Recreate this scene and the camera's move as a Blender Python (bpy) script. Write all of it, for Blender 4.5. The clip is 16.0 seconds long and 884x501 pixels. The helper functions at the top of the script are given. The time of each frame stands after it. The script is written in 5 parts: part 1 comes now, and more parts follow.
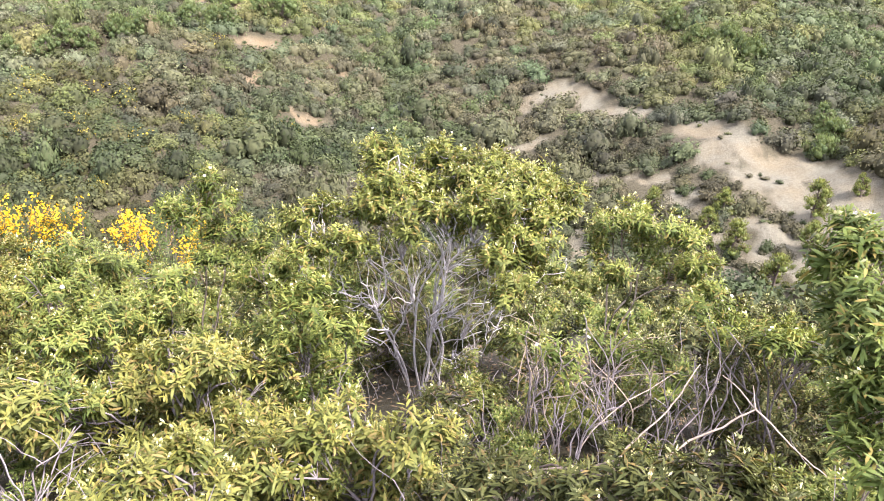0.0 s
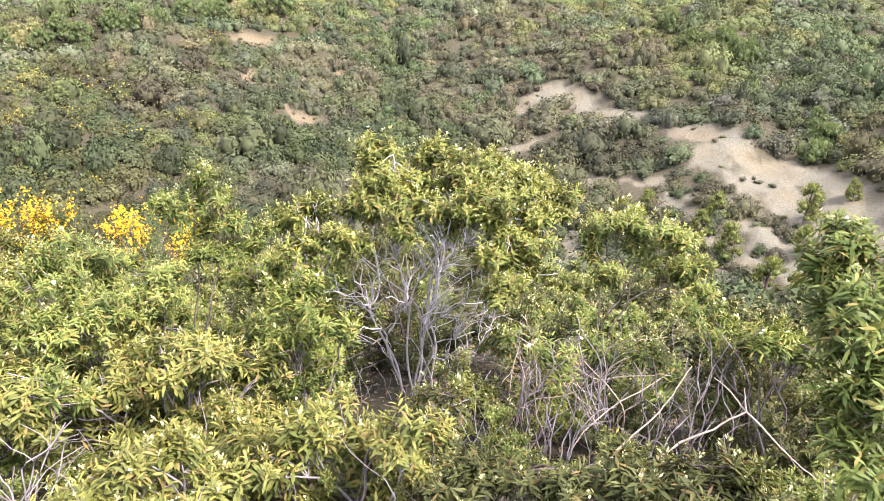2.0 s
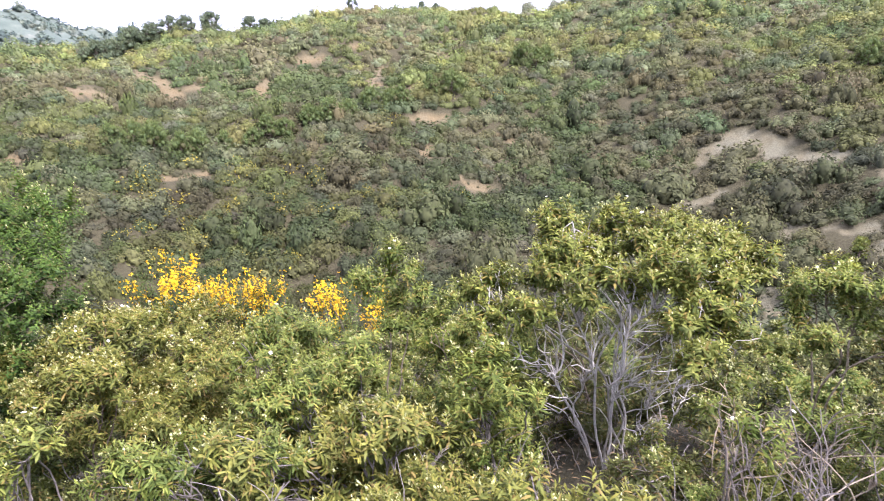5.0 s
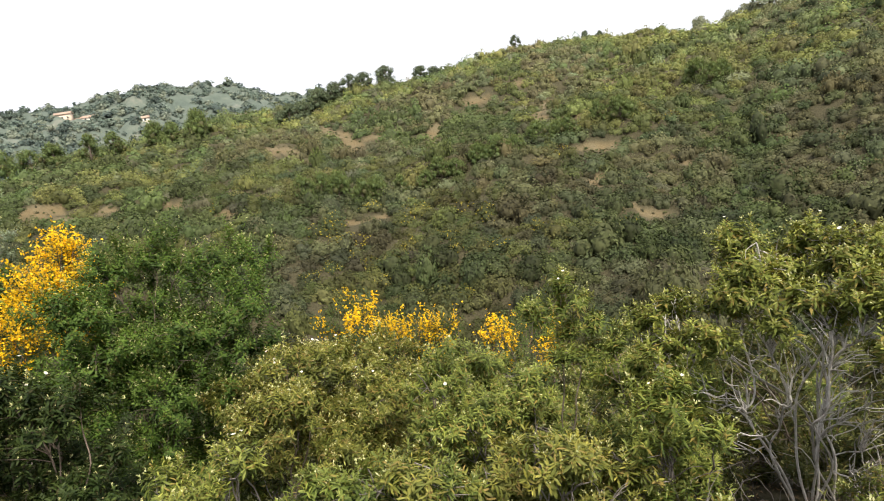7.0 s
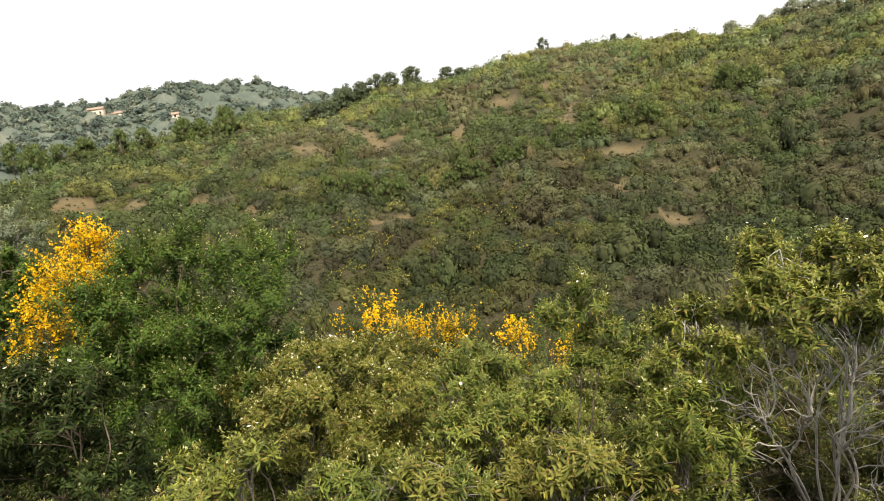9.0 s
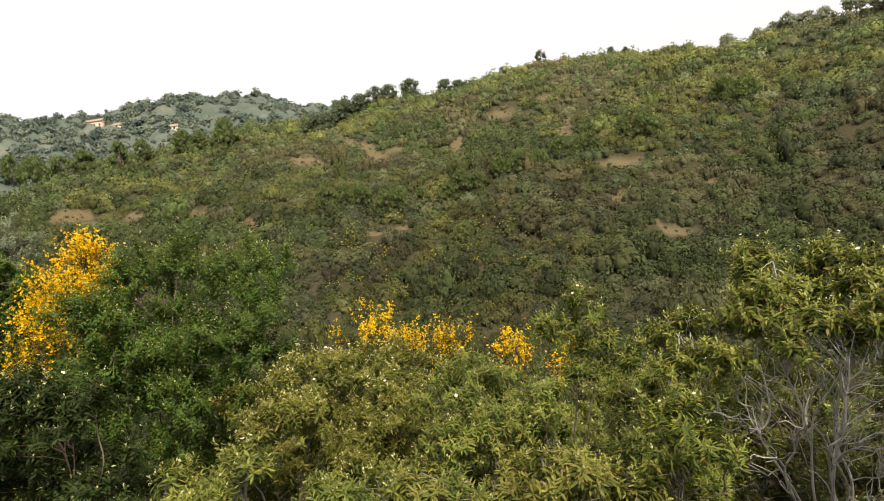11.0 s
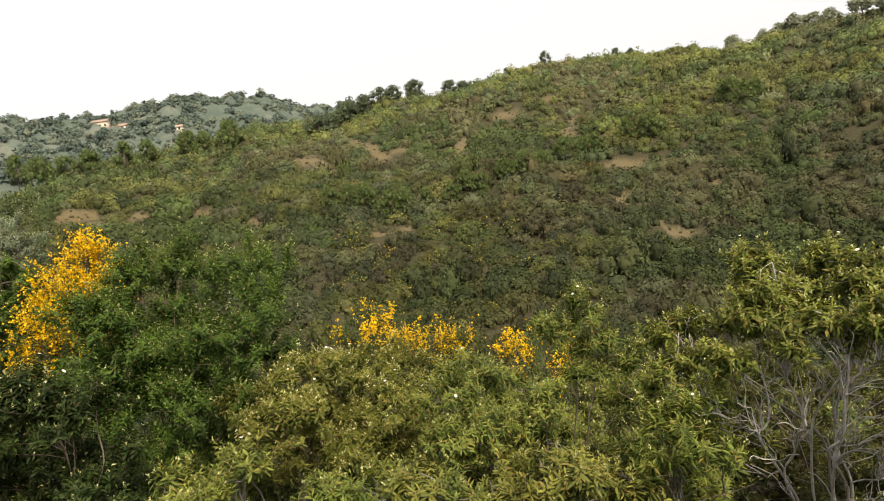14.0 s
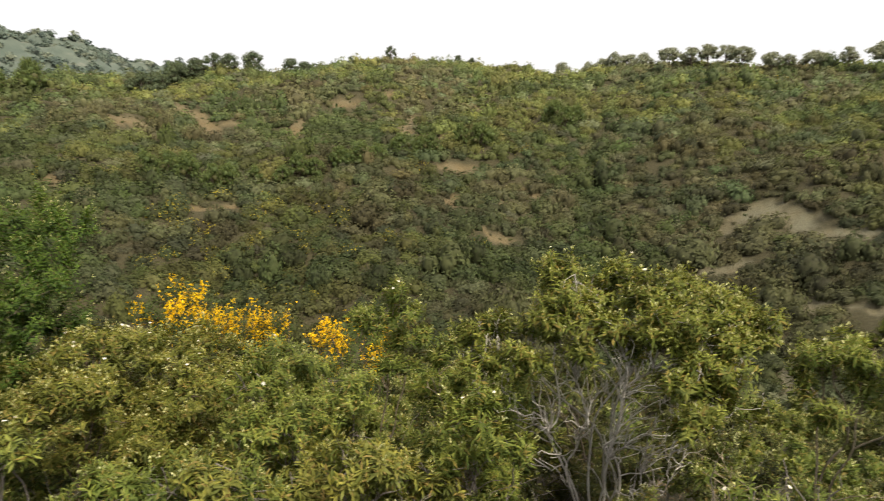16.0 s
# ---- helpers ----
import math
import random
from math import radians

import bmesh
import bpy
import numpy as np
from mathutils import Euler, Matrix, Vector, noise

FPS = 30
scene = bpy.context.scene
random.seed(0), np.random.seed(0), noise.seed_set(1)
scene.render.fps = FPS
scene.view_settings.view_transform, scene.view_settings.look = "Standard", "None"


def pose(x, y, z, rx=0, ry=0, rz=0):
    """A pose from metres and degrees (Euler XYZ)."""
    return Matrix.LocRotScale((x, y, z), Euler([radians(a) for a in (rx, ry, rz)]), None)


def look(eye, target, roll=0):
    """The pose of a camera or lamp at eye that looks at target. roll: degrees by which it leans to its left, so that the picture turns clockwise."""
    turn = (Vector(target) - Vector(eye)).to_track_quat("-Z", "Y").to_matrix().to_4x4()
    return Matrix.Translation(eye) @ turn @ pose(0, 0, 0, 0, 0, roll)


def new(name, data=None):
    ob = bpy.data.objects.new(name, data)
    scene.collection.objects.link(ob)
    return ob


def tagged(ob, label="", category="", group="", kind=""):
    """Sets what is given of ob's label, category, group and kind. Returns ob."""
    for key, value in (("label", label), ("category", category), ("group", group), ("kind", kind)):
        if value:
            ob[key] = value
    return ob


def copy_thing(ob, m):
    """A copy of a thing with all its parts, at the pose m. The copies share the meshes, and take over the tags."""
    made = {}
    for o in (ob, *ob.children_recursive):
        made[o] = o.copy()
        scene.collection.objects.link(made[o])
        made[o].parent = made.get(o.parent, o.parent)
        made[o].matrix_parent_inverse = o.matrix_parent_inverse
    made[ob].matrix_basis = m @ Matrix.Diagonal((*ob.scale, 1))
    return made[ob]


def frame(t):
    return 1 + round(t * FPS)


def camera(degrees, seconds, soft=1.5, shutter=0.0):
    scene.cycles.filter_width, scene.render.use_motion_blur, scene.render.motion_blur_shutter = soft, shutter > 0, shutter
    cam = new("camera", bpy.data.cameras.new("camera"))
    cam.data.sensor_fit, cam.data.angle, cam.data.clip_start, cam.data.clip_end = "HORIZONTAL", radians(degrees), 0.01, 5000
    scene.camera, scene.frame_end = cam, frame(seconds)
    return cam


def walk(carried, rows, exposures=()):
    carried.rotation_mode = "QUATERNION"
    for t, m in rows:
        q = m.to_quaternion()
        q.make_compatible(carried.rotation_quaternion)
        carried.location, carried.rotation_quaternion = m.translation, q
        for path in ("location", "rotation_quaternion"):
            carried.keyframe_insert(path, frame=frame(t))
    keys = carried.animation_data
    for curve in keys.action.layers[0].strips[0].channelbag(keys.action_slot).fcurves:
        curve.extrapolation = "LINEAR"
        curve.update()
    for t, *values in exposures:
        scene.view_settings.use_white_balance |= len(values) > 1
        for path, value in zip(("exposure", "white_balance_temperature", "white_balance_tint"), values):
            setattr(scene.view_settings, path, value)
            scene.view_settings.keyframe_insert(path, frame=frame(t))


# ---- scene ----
cam = camera(68.4, 16.0, soft=1.05, shutter=0.3)
EYE_Z = 1.65
walk(cam, [
    (0.0, pose(-0.055, 0.065, EYE_Z - 0.020, 68.93, -2.14, -16.24)),
    (0.5, pose(-0.055, 0.065, EYE_Z - 0.020, 68.99, -2.65, -16.44)),
    (1.0, pose(-0.055, 0.065, EYE_Z - 0.020, 69.09, -2.61, -16.48)),
    (1.5, pose(-0.055, 0.065, EYE_Z - 0.020, 68.98, -2.92, -16.38)),
    (2.0, pose(-0.055, 0.065, EYE_Z - 0.020, 68.91, -2.94, -16.50)),
    (2.5, pose(-0.055, 0.065, EYE_Z - 0.020, 68.69, -3.01, -16.18)),
    (3.0, pose(-0.055, 0.065, EYE_Z - 0.020, 68.92, -2.86, -16.15)),
    (3.5, pose(-0.055, 0.065, EYE_Z - 0.020, 69.27, -2.56, -15.88)),
    (4.0, pose(-0.085, 0.045, EYE_Z + 0.000, 70.20, -2.29, -15.17)),
    (4.5, pose(-0.100, 0.032, EYE_Z + 0.017, 72.38, 0.83, -7.85)),
    (5.0, pose(-0.098, 0.030, EYE_Z + 0.025, 74.60, 3.86, -2.59)),
    (5.2, pose(-0.100, 0.030, EYE_Z + 0.030, 75.34, 4.33, -1.62)),
    (7.3, pose(-0.062, 0.006, EYE_Z + 0.010, 79.73, 9.46, 12.54)),
    (7.5, pose(-0.060, 0.006, EYE_Z + 0.009, 79.93, 8.98, 12.47)),
    (8.0, pose(-0.055, 0.006, EYE_Z + 0.006, 79.96, 9.08, 13.25)),
    (8.5, pose(-0.050, 0.006, EYE_Z + 0.003, 79.87, 8.77, 13.66)),
    (9.0, pose(-0.045, 0.006, EYE_Z + 0.000, 79.66, 8.52, 13.88)),
    (11.5, pose(-0.015, 0.000, EYE_Z + 0.000, 80.77, 8.50, 13.72)),
    (12.0, pose(-0.007, 0.000, EYE_Z + 0.000, 80.67, 8.36, 13.84)),
    (12.5, pose(0.000, 0.000, EYE_Z + 0.000, 80.84, 8.38, 13.72)),
    (13.0, pose(0.001, 0.000, EYE_Z - 0.002, 80.81, 8.20, 14.08)),
    (13.5, pose(0.003, 0.000, EYE_Z - 0.004, 81.00, 8.63, 14.50)),
    (14.0, pose(0.004, 0.000, EYE_Z - 0.006, 80.79, 8.41, 14.12)),
    (14.5, pose(0.005, 0.000, EYE_Z - 0.008, 80.75, 7.99, 13.79)),
    (15.0, pose(0.007, 0.010, EYE_Z - 0.011, 80.45, 6.52, 12.00)),
    (15.5, pose(0.010, 0.020, EYE_Z - 0.013, 78.57, 3.37, 6.76)),
    (16.0, pose(0.012, 0.030, EYE_Z - 0.016, 78.99, 0.11, 0.16)),
], exposures=[(0, 2.0, 5750, 29), (3.6, 2.0, 5750, 29), (4.6, 1.74, 5700, 29), (5.2, 1.46, 5500, 28), (7.3, 0.65, 6600, 10), (9.0, 0.6, 6900, 9), (11.5, 0.36, 7050, 9), (14.5, 0.36, 7050, 9), (16.0, 0.4, 6950, 9)])

# ---- world and sun: bright overcast evening ----
world = bpy.data.worlds.new("overcast_sky")
scene.world = world
world.use_nodes = True
wn, wl = world.node_tree.nodes, world.node_tree.links
wn.clear()
w_out, w_bg, w_mix, w_sky, w_hsv = (wn.new(k) for k in ("ShaderNodeOutputWorld", "ShaderNodeBackground", "ShaderNodeMixRGB", "ShaderNodeTexSky", "ShaderNodeHueSaturation"))
SUN_EL, SUN_AZ = radians(52), radians(140)
w_sky.sky_type, w_sky.sun_disc = "NISHITA", False
w_sky.sun_elevation, w_sky.sun_rotation, w_sky.dust_density = SUN_EL, SUN_AZ, 4.0
w_hsv.inputs["Saturation"].default_value = 0.25
w_hsv.inputs["Value"].default_value = 1.0
w_mix.inputs["Fac"].default_value = 0.75
w_mix.inputs["Color2"].default_value = (10.3, 10.5, 11.2, 1)
w_bg.inputs["Strength"].default_value = 0.090
wl.new(w_sky.outputs["Color"], w_hsv.inputs["Color"])
wl.new(w_hsv.outputs["Color"], w_mix.inputs["Color1"])
wl.new(w_mix.outputs["Color"], w_bg.inputs["Color"])
wl.new(w_bg.outputs["Background"], w_out.inputs["Surface"])
sun = new("sun", bpy.data.lights.new("sun", "SUN"))
sun.data.energy, sun.data.angle, sun.data.color = 4.6, radians(16), (1.0, 0.92, 0.78)
sun.matrix_world = look((60 * math.sin(SUN_AZ), 60 * math.cos(SUN_AZ), 60 * math.tan(SUN_EL)), (0, 0, 0))


# ---- materials ----
def material(name, rough=0.7):
    m = bpy.data.materials.new(name)
    m.use_nodes = True
    t = m.node_tree
    t.nodes["Principled BSDF"].inputs["Roughness"].default_value = rough
    t.nodes["Principled BSDF"].inputs["Specular IOR Level"].default_value = 0.2
    return m, t, t.nodes, t.links, t.nodes["Principled BSDF"]


def noise_node(t, scale, detail=4.0, rough=0.6):
    c = t.nodes.new("ShaderNodeTexCoord")
    n = t.nodes.new("ShaderNodeTexNoise")
    n.inputs["Scale"].default_value, n.inputs["Detail"].default_value, n.inputs["Roughness"].default_value = scale, detail, rough
    t.links.new(c.outputs["Object"], n.inputs["Vector"])
    return n


def ramp_node(t, source, stops):
    r = t.nodes.new("ShaderNodeValToRGB")
    while len(r.color_ramp.elements) < len(stops):
        r.color_ramp.elements.new(0.5)
    for e, (p, c) in zip(r.color_ramp.elements, stops):
        e.position, e.color = p, (*c, 1)
    t.links.new(source, r.inputs["Fac"])
    return r


def mix_node(t, kind, fac, a, b):
    m = t.nodes.new("ShaderNodeMixRGB")
    m.blend_type = kind
    for key, v in (("Fac", fac), ("Color1", a), ("Color2", b)):
        if isinstance(v, (int, float)):
            m.inputs[key].default_value = v
        elif isinstance(v, tuple):
            m.inputs[key].default_value = (*v, 1)
        else:
            t.links.new(v, m.inputs[key])
    return m.outputs["Color"]


def leaf_material(name, old, young, dead, gloss=0.62, through_leaf=0.24, spread=0.6):
    """Leaves: older to younger along the shoot, some dried, each leaf its own shade, light shining through."""
    m, t, n, l, p = material(name, gloss)
    geo = n.new("ShaderNodeNewGeometry")
    att = n.new("ShaderNodeAttribute")
    att.attribute_name = "age"
    col = mix_node(t, "MIX", att.outputs["Fac"], old, young)
    dry = ramp_node(t, geo.outputs["Random Per Island"], [(0.0, (1, 1, 1)), (0.07, (1, 1, 1)), (0.13, (0, 0, 0)), (1, (0, 0, 0))])
    col = mix_node(t, "MIX", dry.outputs["Color"], col, dead)
    big = noise_node(t, 2.3, 3)
    var = ramp_node(t, big.outputs["Fac"], [(0.3, (1 - spread / 2,) * 3), (0.7, (1 + spread / 2,) * 3)])
    col = mix_node(t, "MULTIPLY", 1.0, col, var.outputs["Color"])
    each = ramp_node(t, geo.outputs["Random Per Island"], [(0, (0.65, 0.7, 0.65)), (0.5, (1, 1, 1)), (1, (1.3, 1.22, 1.1))])
    col = mix_node(t, "MULTIPLY", 1.0, col, each.outputs["Color"])
    l.new(col, p.inputs["Base Color"])
    tr = n.new("ShaderNodeBsdfTranslucent")
    l.new(mix_node(t, "MULTIPLY", 1.0, col, (1.2, 1.12, 0.65)), tr.inputs["Color"])
    ms = n.new("ShaderNodeMixShader")
    ms.inputs[0].default_value = through_leaf
    l.new(p.outputs["BSDF"], ms.inputs[1])
    l.new(tr.outputs["BSDF"], ms.inputs[2])
    l.new(ms.outputs["Shader"], n["Material Output"].inputs["Surface"])
    return m


def bark_material(name, a, b):
    m, t, n, l, p = material(name, 0.85)
    f = noise_node(t, 35, 5, 0.7)
    r = ramp_node(t, f.outputs["Fac"], [(0.3, a), (0.7, b)])
    geo = n.new("ShaderNodeNewGeometry")
    each = ramp_node(t, geo.outputs["Random Per Island"], [(0, (0.6, 0.58, 0.56)), (1, (1.25, 1.22, 1.2))])
    l.new(mix_node(t, "MULTIPLY", 1.0, r.outputs["Color"], each.outputs["Color"]), p.inputs["Base Color"])
    bump = n.new("ShaderNodeBump")
    bump.inputs["Distance"].default_value = 0.004
    l.new(f.outputs["Fac"], bump.inputs["Height"])
    l.new(bump.outputs["Normal"], p.inputs["Normal"])
    return m


def scrub_material(name):
    """Foliage of far scrub: a tint per clump, painted haze and shade included, mottled."""
    m, t, n, l, p = material(name, 0.8)
    att = n.new("ShaderNodeAttribute")
    att.attribute_name = "tint"
    f = noise_node(t, 1.1, 5, 0.7)
    v = ramp_node(t, f.outputs["Fac"], [(0.3, (0.7, 0.7, 0.72)), (0.7, (1.3, 1.28, 1.2))])
    col = mix_node(t, "MULTIPLY", 1.0, att.outputs["Color"], v.outputs["Color"])
    geo = n.new("ShaderNodeNewGeometry")
    each = ramp_node(t, geo.outputs["Random Per Island"], [(0, (0.86, 0.87, 0.86)), (1, (1.14, 1.13, 1.1))])
    col = mix_node(t, "MULTIPLY", 1.0, col, each.outputs["Color"])
    l.new(col, p.inputs["Base Color"])
    tr = n.new("ShaderNodeBsdfTranslucent")
    l.new(col, tr.inputs["Color"])
    ms = n.new("ShaderNodeMixShader")
    ms.inputs[0].default_value = 0.16
    l.new(p.outputs["BSDF"], ms.inputs[1])
    l.new(tr.outputs["BSDF"], ms.inputs[2])
    l.new(ms.outputs["Shader"], n["Material Output"].inputs["Surface"])
    return m


def plain_material(name, a, b, scale=4.0, rough=0.8, bump=0.01):
    m, t, n, l, p = material(name, rough)
    f = noise_node(t, scale, 6, 0.65)
    l.new(ramp_node(t, f.outputs["Fac"], [(0.3, a), (0.7, b)]).outputs["Color"], p.inputs["Base Color"])
    b_ = n.new("ShaderNodeBump")
    b_.inputs["Distance"].default_value = bump
    l.new(f.outputs["Fac"], b_.inputs["Height"])
    l.new(b_.outputs["Normal"], p.inputs["Normal"])
    return m


def soil_material():
    """Earth with litter; paler, stony marl where the slope has slipped bare."""
    m, t, n, l, p = material("soil", 0.95)
    big, fine = noise_node(t, 0.35, 5, 0.6), noise_node(t, 6.0, 8, 0.75)
    earth = ramp_node(t, fine.outputs["Fac"], [(0.3, (0.034, 0.031, 0.016)), (0.52, (0.055, 0.049, 0.026)), (0.75, (0.092, 0.080, 0.045))])
    marl = ramp_node(t, fine.outputs["Fac"], [(0.25, (0.086, 0.082, 0.057)), (0.5, (0.128, 0.120, 0.079)), (0.75, (0.160, 0.152, 0.108))])
    ochre = ramp_node(t, big.outputs["Fac"], [(0.42, (1, 1, 1)), (0.66, (1.05, 0.95, 0.83))])
    att = n.new("ShaderNodeAttribute")
    att.attribute_name = "bare"
    marl_c = mix_node(t, "MULTIPLY", 1.0, marl.outputs["Color"], ochre.outputs["Color"])
    iron = n.new("ShaderNodeAttribute")
    iron.attribute_name = "iron"
    marl_c = mix_node(t, "MIX", iron.outputs["Fac"], marl_c, mix_node(t, "MULTIPLY", 1.0, marl_c, (1.0, 0.87, 0.74)))
    l.new(mix_node(t, "MIX", att.outputs["Fac"], earth.outputs["Color"], marl_c), p.inputs["Base Color"])
    # far ground: field greens with the distance haze mixed into the colour
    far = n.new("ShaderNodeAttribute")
    far.attribute_name = "hazed_pasture"
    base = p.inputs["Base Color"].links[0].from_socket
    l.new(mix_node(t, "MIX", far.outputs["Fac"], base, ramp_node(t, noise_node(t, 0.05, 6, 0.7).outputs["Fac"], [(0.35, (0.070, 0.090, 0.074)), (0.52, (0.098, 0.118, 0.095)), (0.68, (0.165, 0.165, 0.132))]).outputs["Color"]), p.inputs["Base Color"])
    bump = n.new("ShaderNodeBump")
    bump.inputs["Distance"].default_value = 0.12
    l.new(fine.outputs["Fac"], bump.inputs["Height"])
    l.new(bump.outputs["Normal"], p.inputs["Normal"])
    return m


SOIL = soil_material()
SCRUB = scrub_material("scrub_foliage")
BARK_GREY = bark_material("grey_bark", (0.126, 0.113, 0.105), (0.259, 0.234, 0.217))
BARK_PALE = bark_material("pale_grey_bark", (0.300, 0.285, 0.260), (0.520, 0.500, 0.465))
BARK_TAN = bark_material("tan_bark", (0.192, 0.156, 0.112), (0.352, 0.304, 0.232))
BARK_DARK = bark_material("dark_bark", (0.07, 0.055, 0.045), (0.16, 0.13, 0.10))
# old-leaf colours lowered beyond leaf age, to paint in the crowns' inner shade
LEAF_OLIVE = leaf_material("olive_leaf", (0.060, 0.082, 0.014), (0.255, 0.275, 0.058), (0.313, 0.232, 0.064))
LEAF_YELLOW = leaf_material("yellowish_leaf", (0.080, 0.100, 0.020), (0.232, 0.223, 0.046), (0.34, 0.24, 0.075))
LEAF_GREEN = leaf_material("fresh_leaf", (0.058, 0.088, 0.016), (0.209, 0.239, 0.050), (0.313, 0.240, 0.064))
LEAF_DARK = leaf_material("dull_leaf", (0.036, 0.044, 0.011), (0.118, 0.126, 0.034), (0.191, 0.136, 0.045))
# dark green leaf, lowered further so its colour carries the deep shade
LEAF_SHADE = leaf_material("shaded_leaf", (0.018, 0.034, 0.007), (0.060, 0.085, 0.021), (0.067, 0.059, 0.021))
LEAF_SOFT = leaf_material("soft_green_leaf", (0.033, 0.068, 0.011), (0.118, 0.186, 0.030), (0.122, 0.115, 0.030), 0.6, 0.3)
LEAF_SILVER = leaf_material("silvery_leaf", (0.129, 0.167, 0.109), (0.277, 0.326, 0.238), (0.195, 0.156, 0.078), 0.6, 0.2)
LEAF_BROOM = leaf_material("broom_leaf", (0.039, 0.066, 0.016), (0.086, 0.117, 0.023), (0.156, 0.117, 0.039), 0.6, 0.25)
PETAL_YELLOW = leaf_material("yellow_petal", (0.78, 0.48, 0.012), (0.86, 0.59, 0.020), (0.78, 0.44, 0.01), 0.5, 0.35, 0.3)
PETAL_WHITE = leaf_material("white_petal", (0.663, 0.646, 0.578), (0.697, 0.689, 0.646), (0.637, 0.595, 0.468), 0.5, 0.3, 0.2)
BUD = leaf_material("downy_bud", (0.34, 0.36, 0.15), (0.50, 0.50, 0.27), (0.42, 0.34, 0.16), 0.8, 0.2, 0.3)
LITTER = leaf_material("dry_litter", (0.125, 0.086, 0.047), (0.203, 0.148, 0.086), (0.078, 0.055, 0.035), 0.8, 0.1)
# ridge haze is painted into these paler, greyer needles
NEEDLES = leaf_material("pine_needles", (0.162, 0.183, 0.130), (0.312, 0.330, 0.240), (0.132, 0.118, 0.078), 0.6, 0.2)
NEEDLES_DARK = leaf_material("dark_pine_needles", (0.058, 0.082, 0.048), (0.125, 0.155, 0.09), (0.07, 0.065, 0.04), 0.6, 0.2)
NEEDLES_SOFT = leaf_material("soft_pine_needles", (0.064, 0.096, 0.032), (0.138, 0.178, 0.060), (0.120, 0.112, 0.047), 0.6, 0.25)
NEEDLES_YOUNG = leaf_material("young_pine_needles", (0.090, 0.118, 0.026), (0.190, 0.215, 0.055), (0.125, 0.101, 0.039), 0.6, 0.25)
PLASTER = plain_material("pale_plaster", (0.62, 0.56, 0.46), (0.72, 0.66, 0.56), 1.2)
# peach plaster, its colour dulled to include the haze in between
PLASTER_WARM = plain_material("peach_plaster", (0.50, 0.40, 0.31), (0.58, 0.48, 0.38), 1.2)
TILES = plain_material("clay_tiles", (0.30, 0.21, 0.16), (0.40, 0.30, 0.23), 2.0)
GLASS_DARK = plain_material("dark_window", (0.03, 0.035, 0.04), (0.05, 0.055, 0.06), 1.0, 0.2, 0.0)
POLE_WOOD = plain_material("weathered_pole", (0.28, 0.26, 0.23), (0.38, 0.36, 0.32), 3.0)


# ---- the shape of the land: near bank, valley, opposite hillside, far hill ----
RIDGE_AZ = [-70, -55, -48.7, -40, -32, -24, -20.6, -12.6, -4.5, 4.6, 9.6, 15, 20, 27.5, 33.5, 42, 50, 62, 75]
RIDGE_EL = [-2.5, -0.6, 0.5, 2.0, 2.7, 3.2, 3.9, 4.7, 4.9, 4.6, 4.0, 4.4, 4.6, 4.3, 3.9, 2.7, 1.9, 1.0, -0.5]
FAR_AZ = [-75, -47.5, -44, -41, -38, -34, -30.6, -28, -24, -20, -10, 0, 75]
FAR_EL = [6.2, 6.4, 5.8, 5.7, 6.6, 6.4, 6.5, 5.6, 4.6, 3.9, 1.6, -0.4, -0.4]


def soft_interp(a, xs, ys, w=2.2):
    return sum(np.interp(a + k * w, xs, ys) for k in (-1, -0.5, 0, 0.5, 1)) / 5


_rs = np.random.RandomState(7)
WAVES = [(2 * math.pi / l * math.cos(t), 2 * math.pi / l * math.sin(t), p, l) for l, t, p in
         zip(np.geomspace(60, 2.2, 22), _rs.uniform(0, 6.28, 22), _rs.uniform(0, 6.28, 22))]


def relief(x, y, lo=0.0, hi=99.0):
    return sum(np.sin(kx * x + ky * y + p + 1.3 * np.sin(0.6 * ky * x - 0.6 * kx * y + p)) * l ** 0.8 * 0.018
               for kx, ky, p, l in WAVES if lo <= l <= hi)


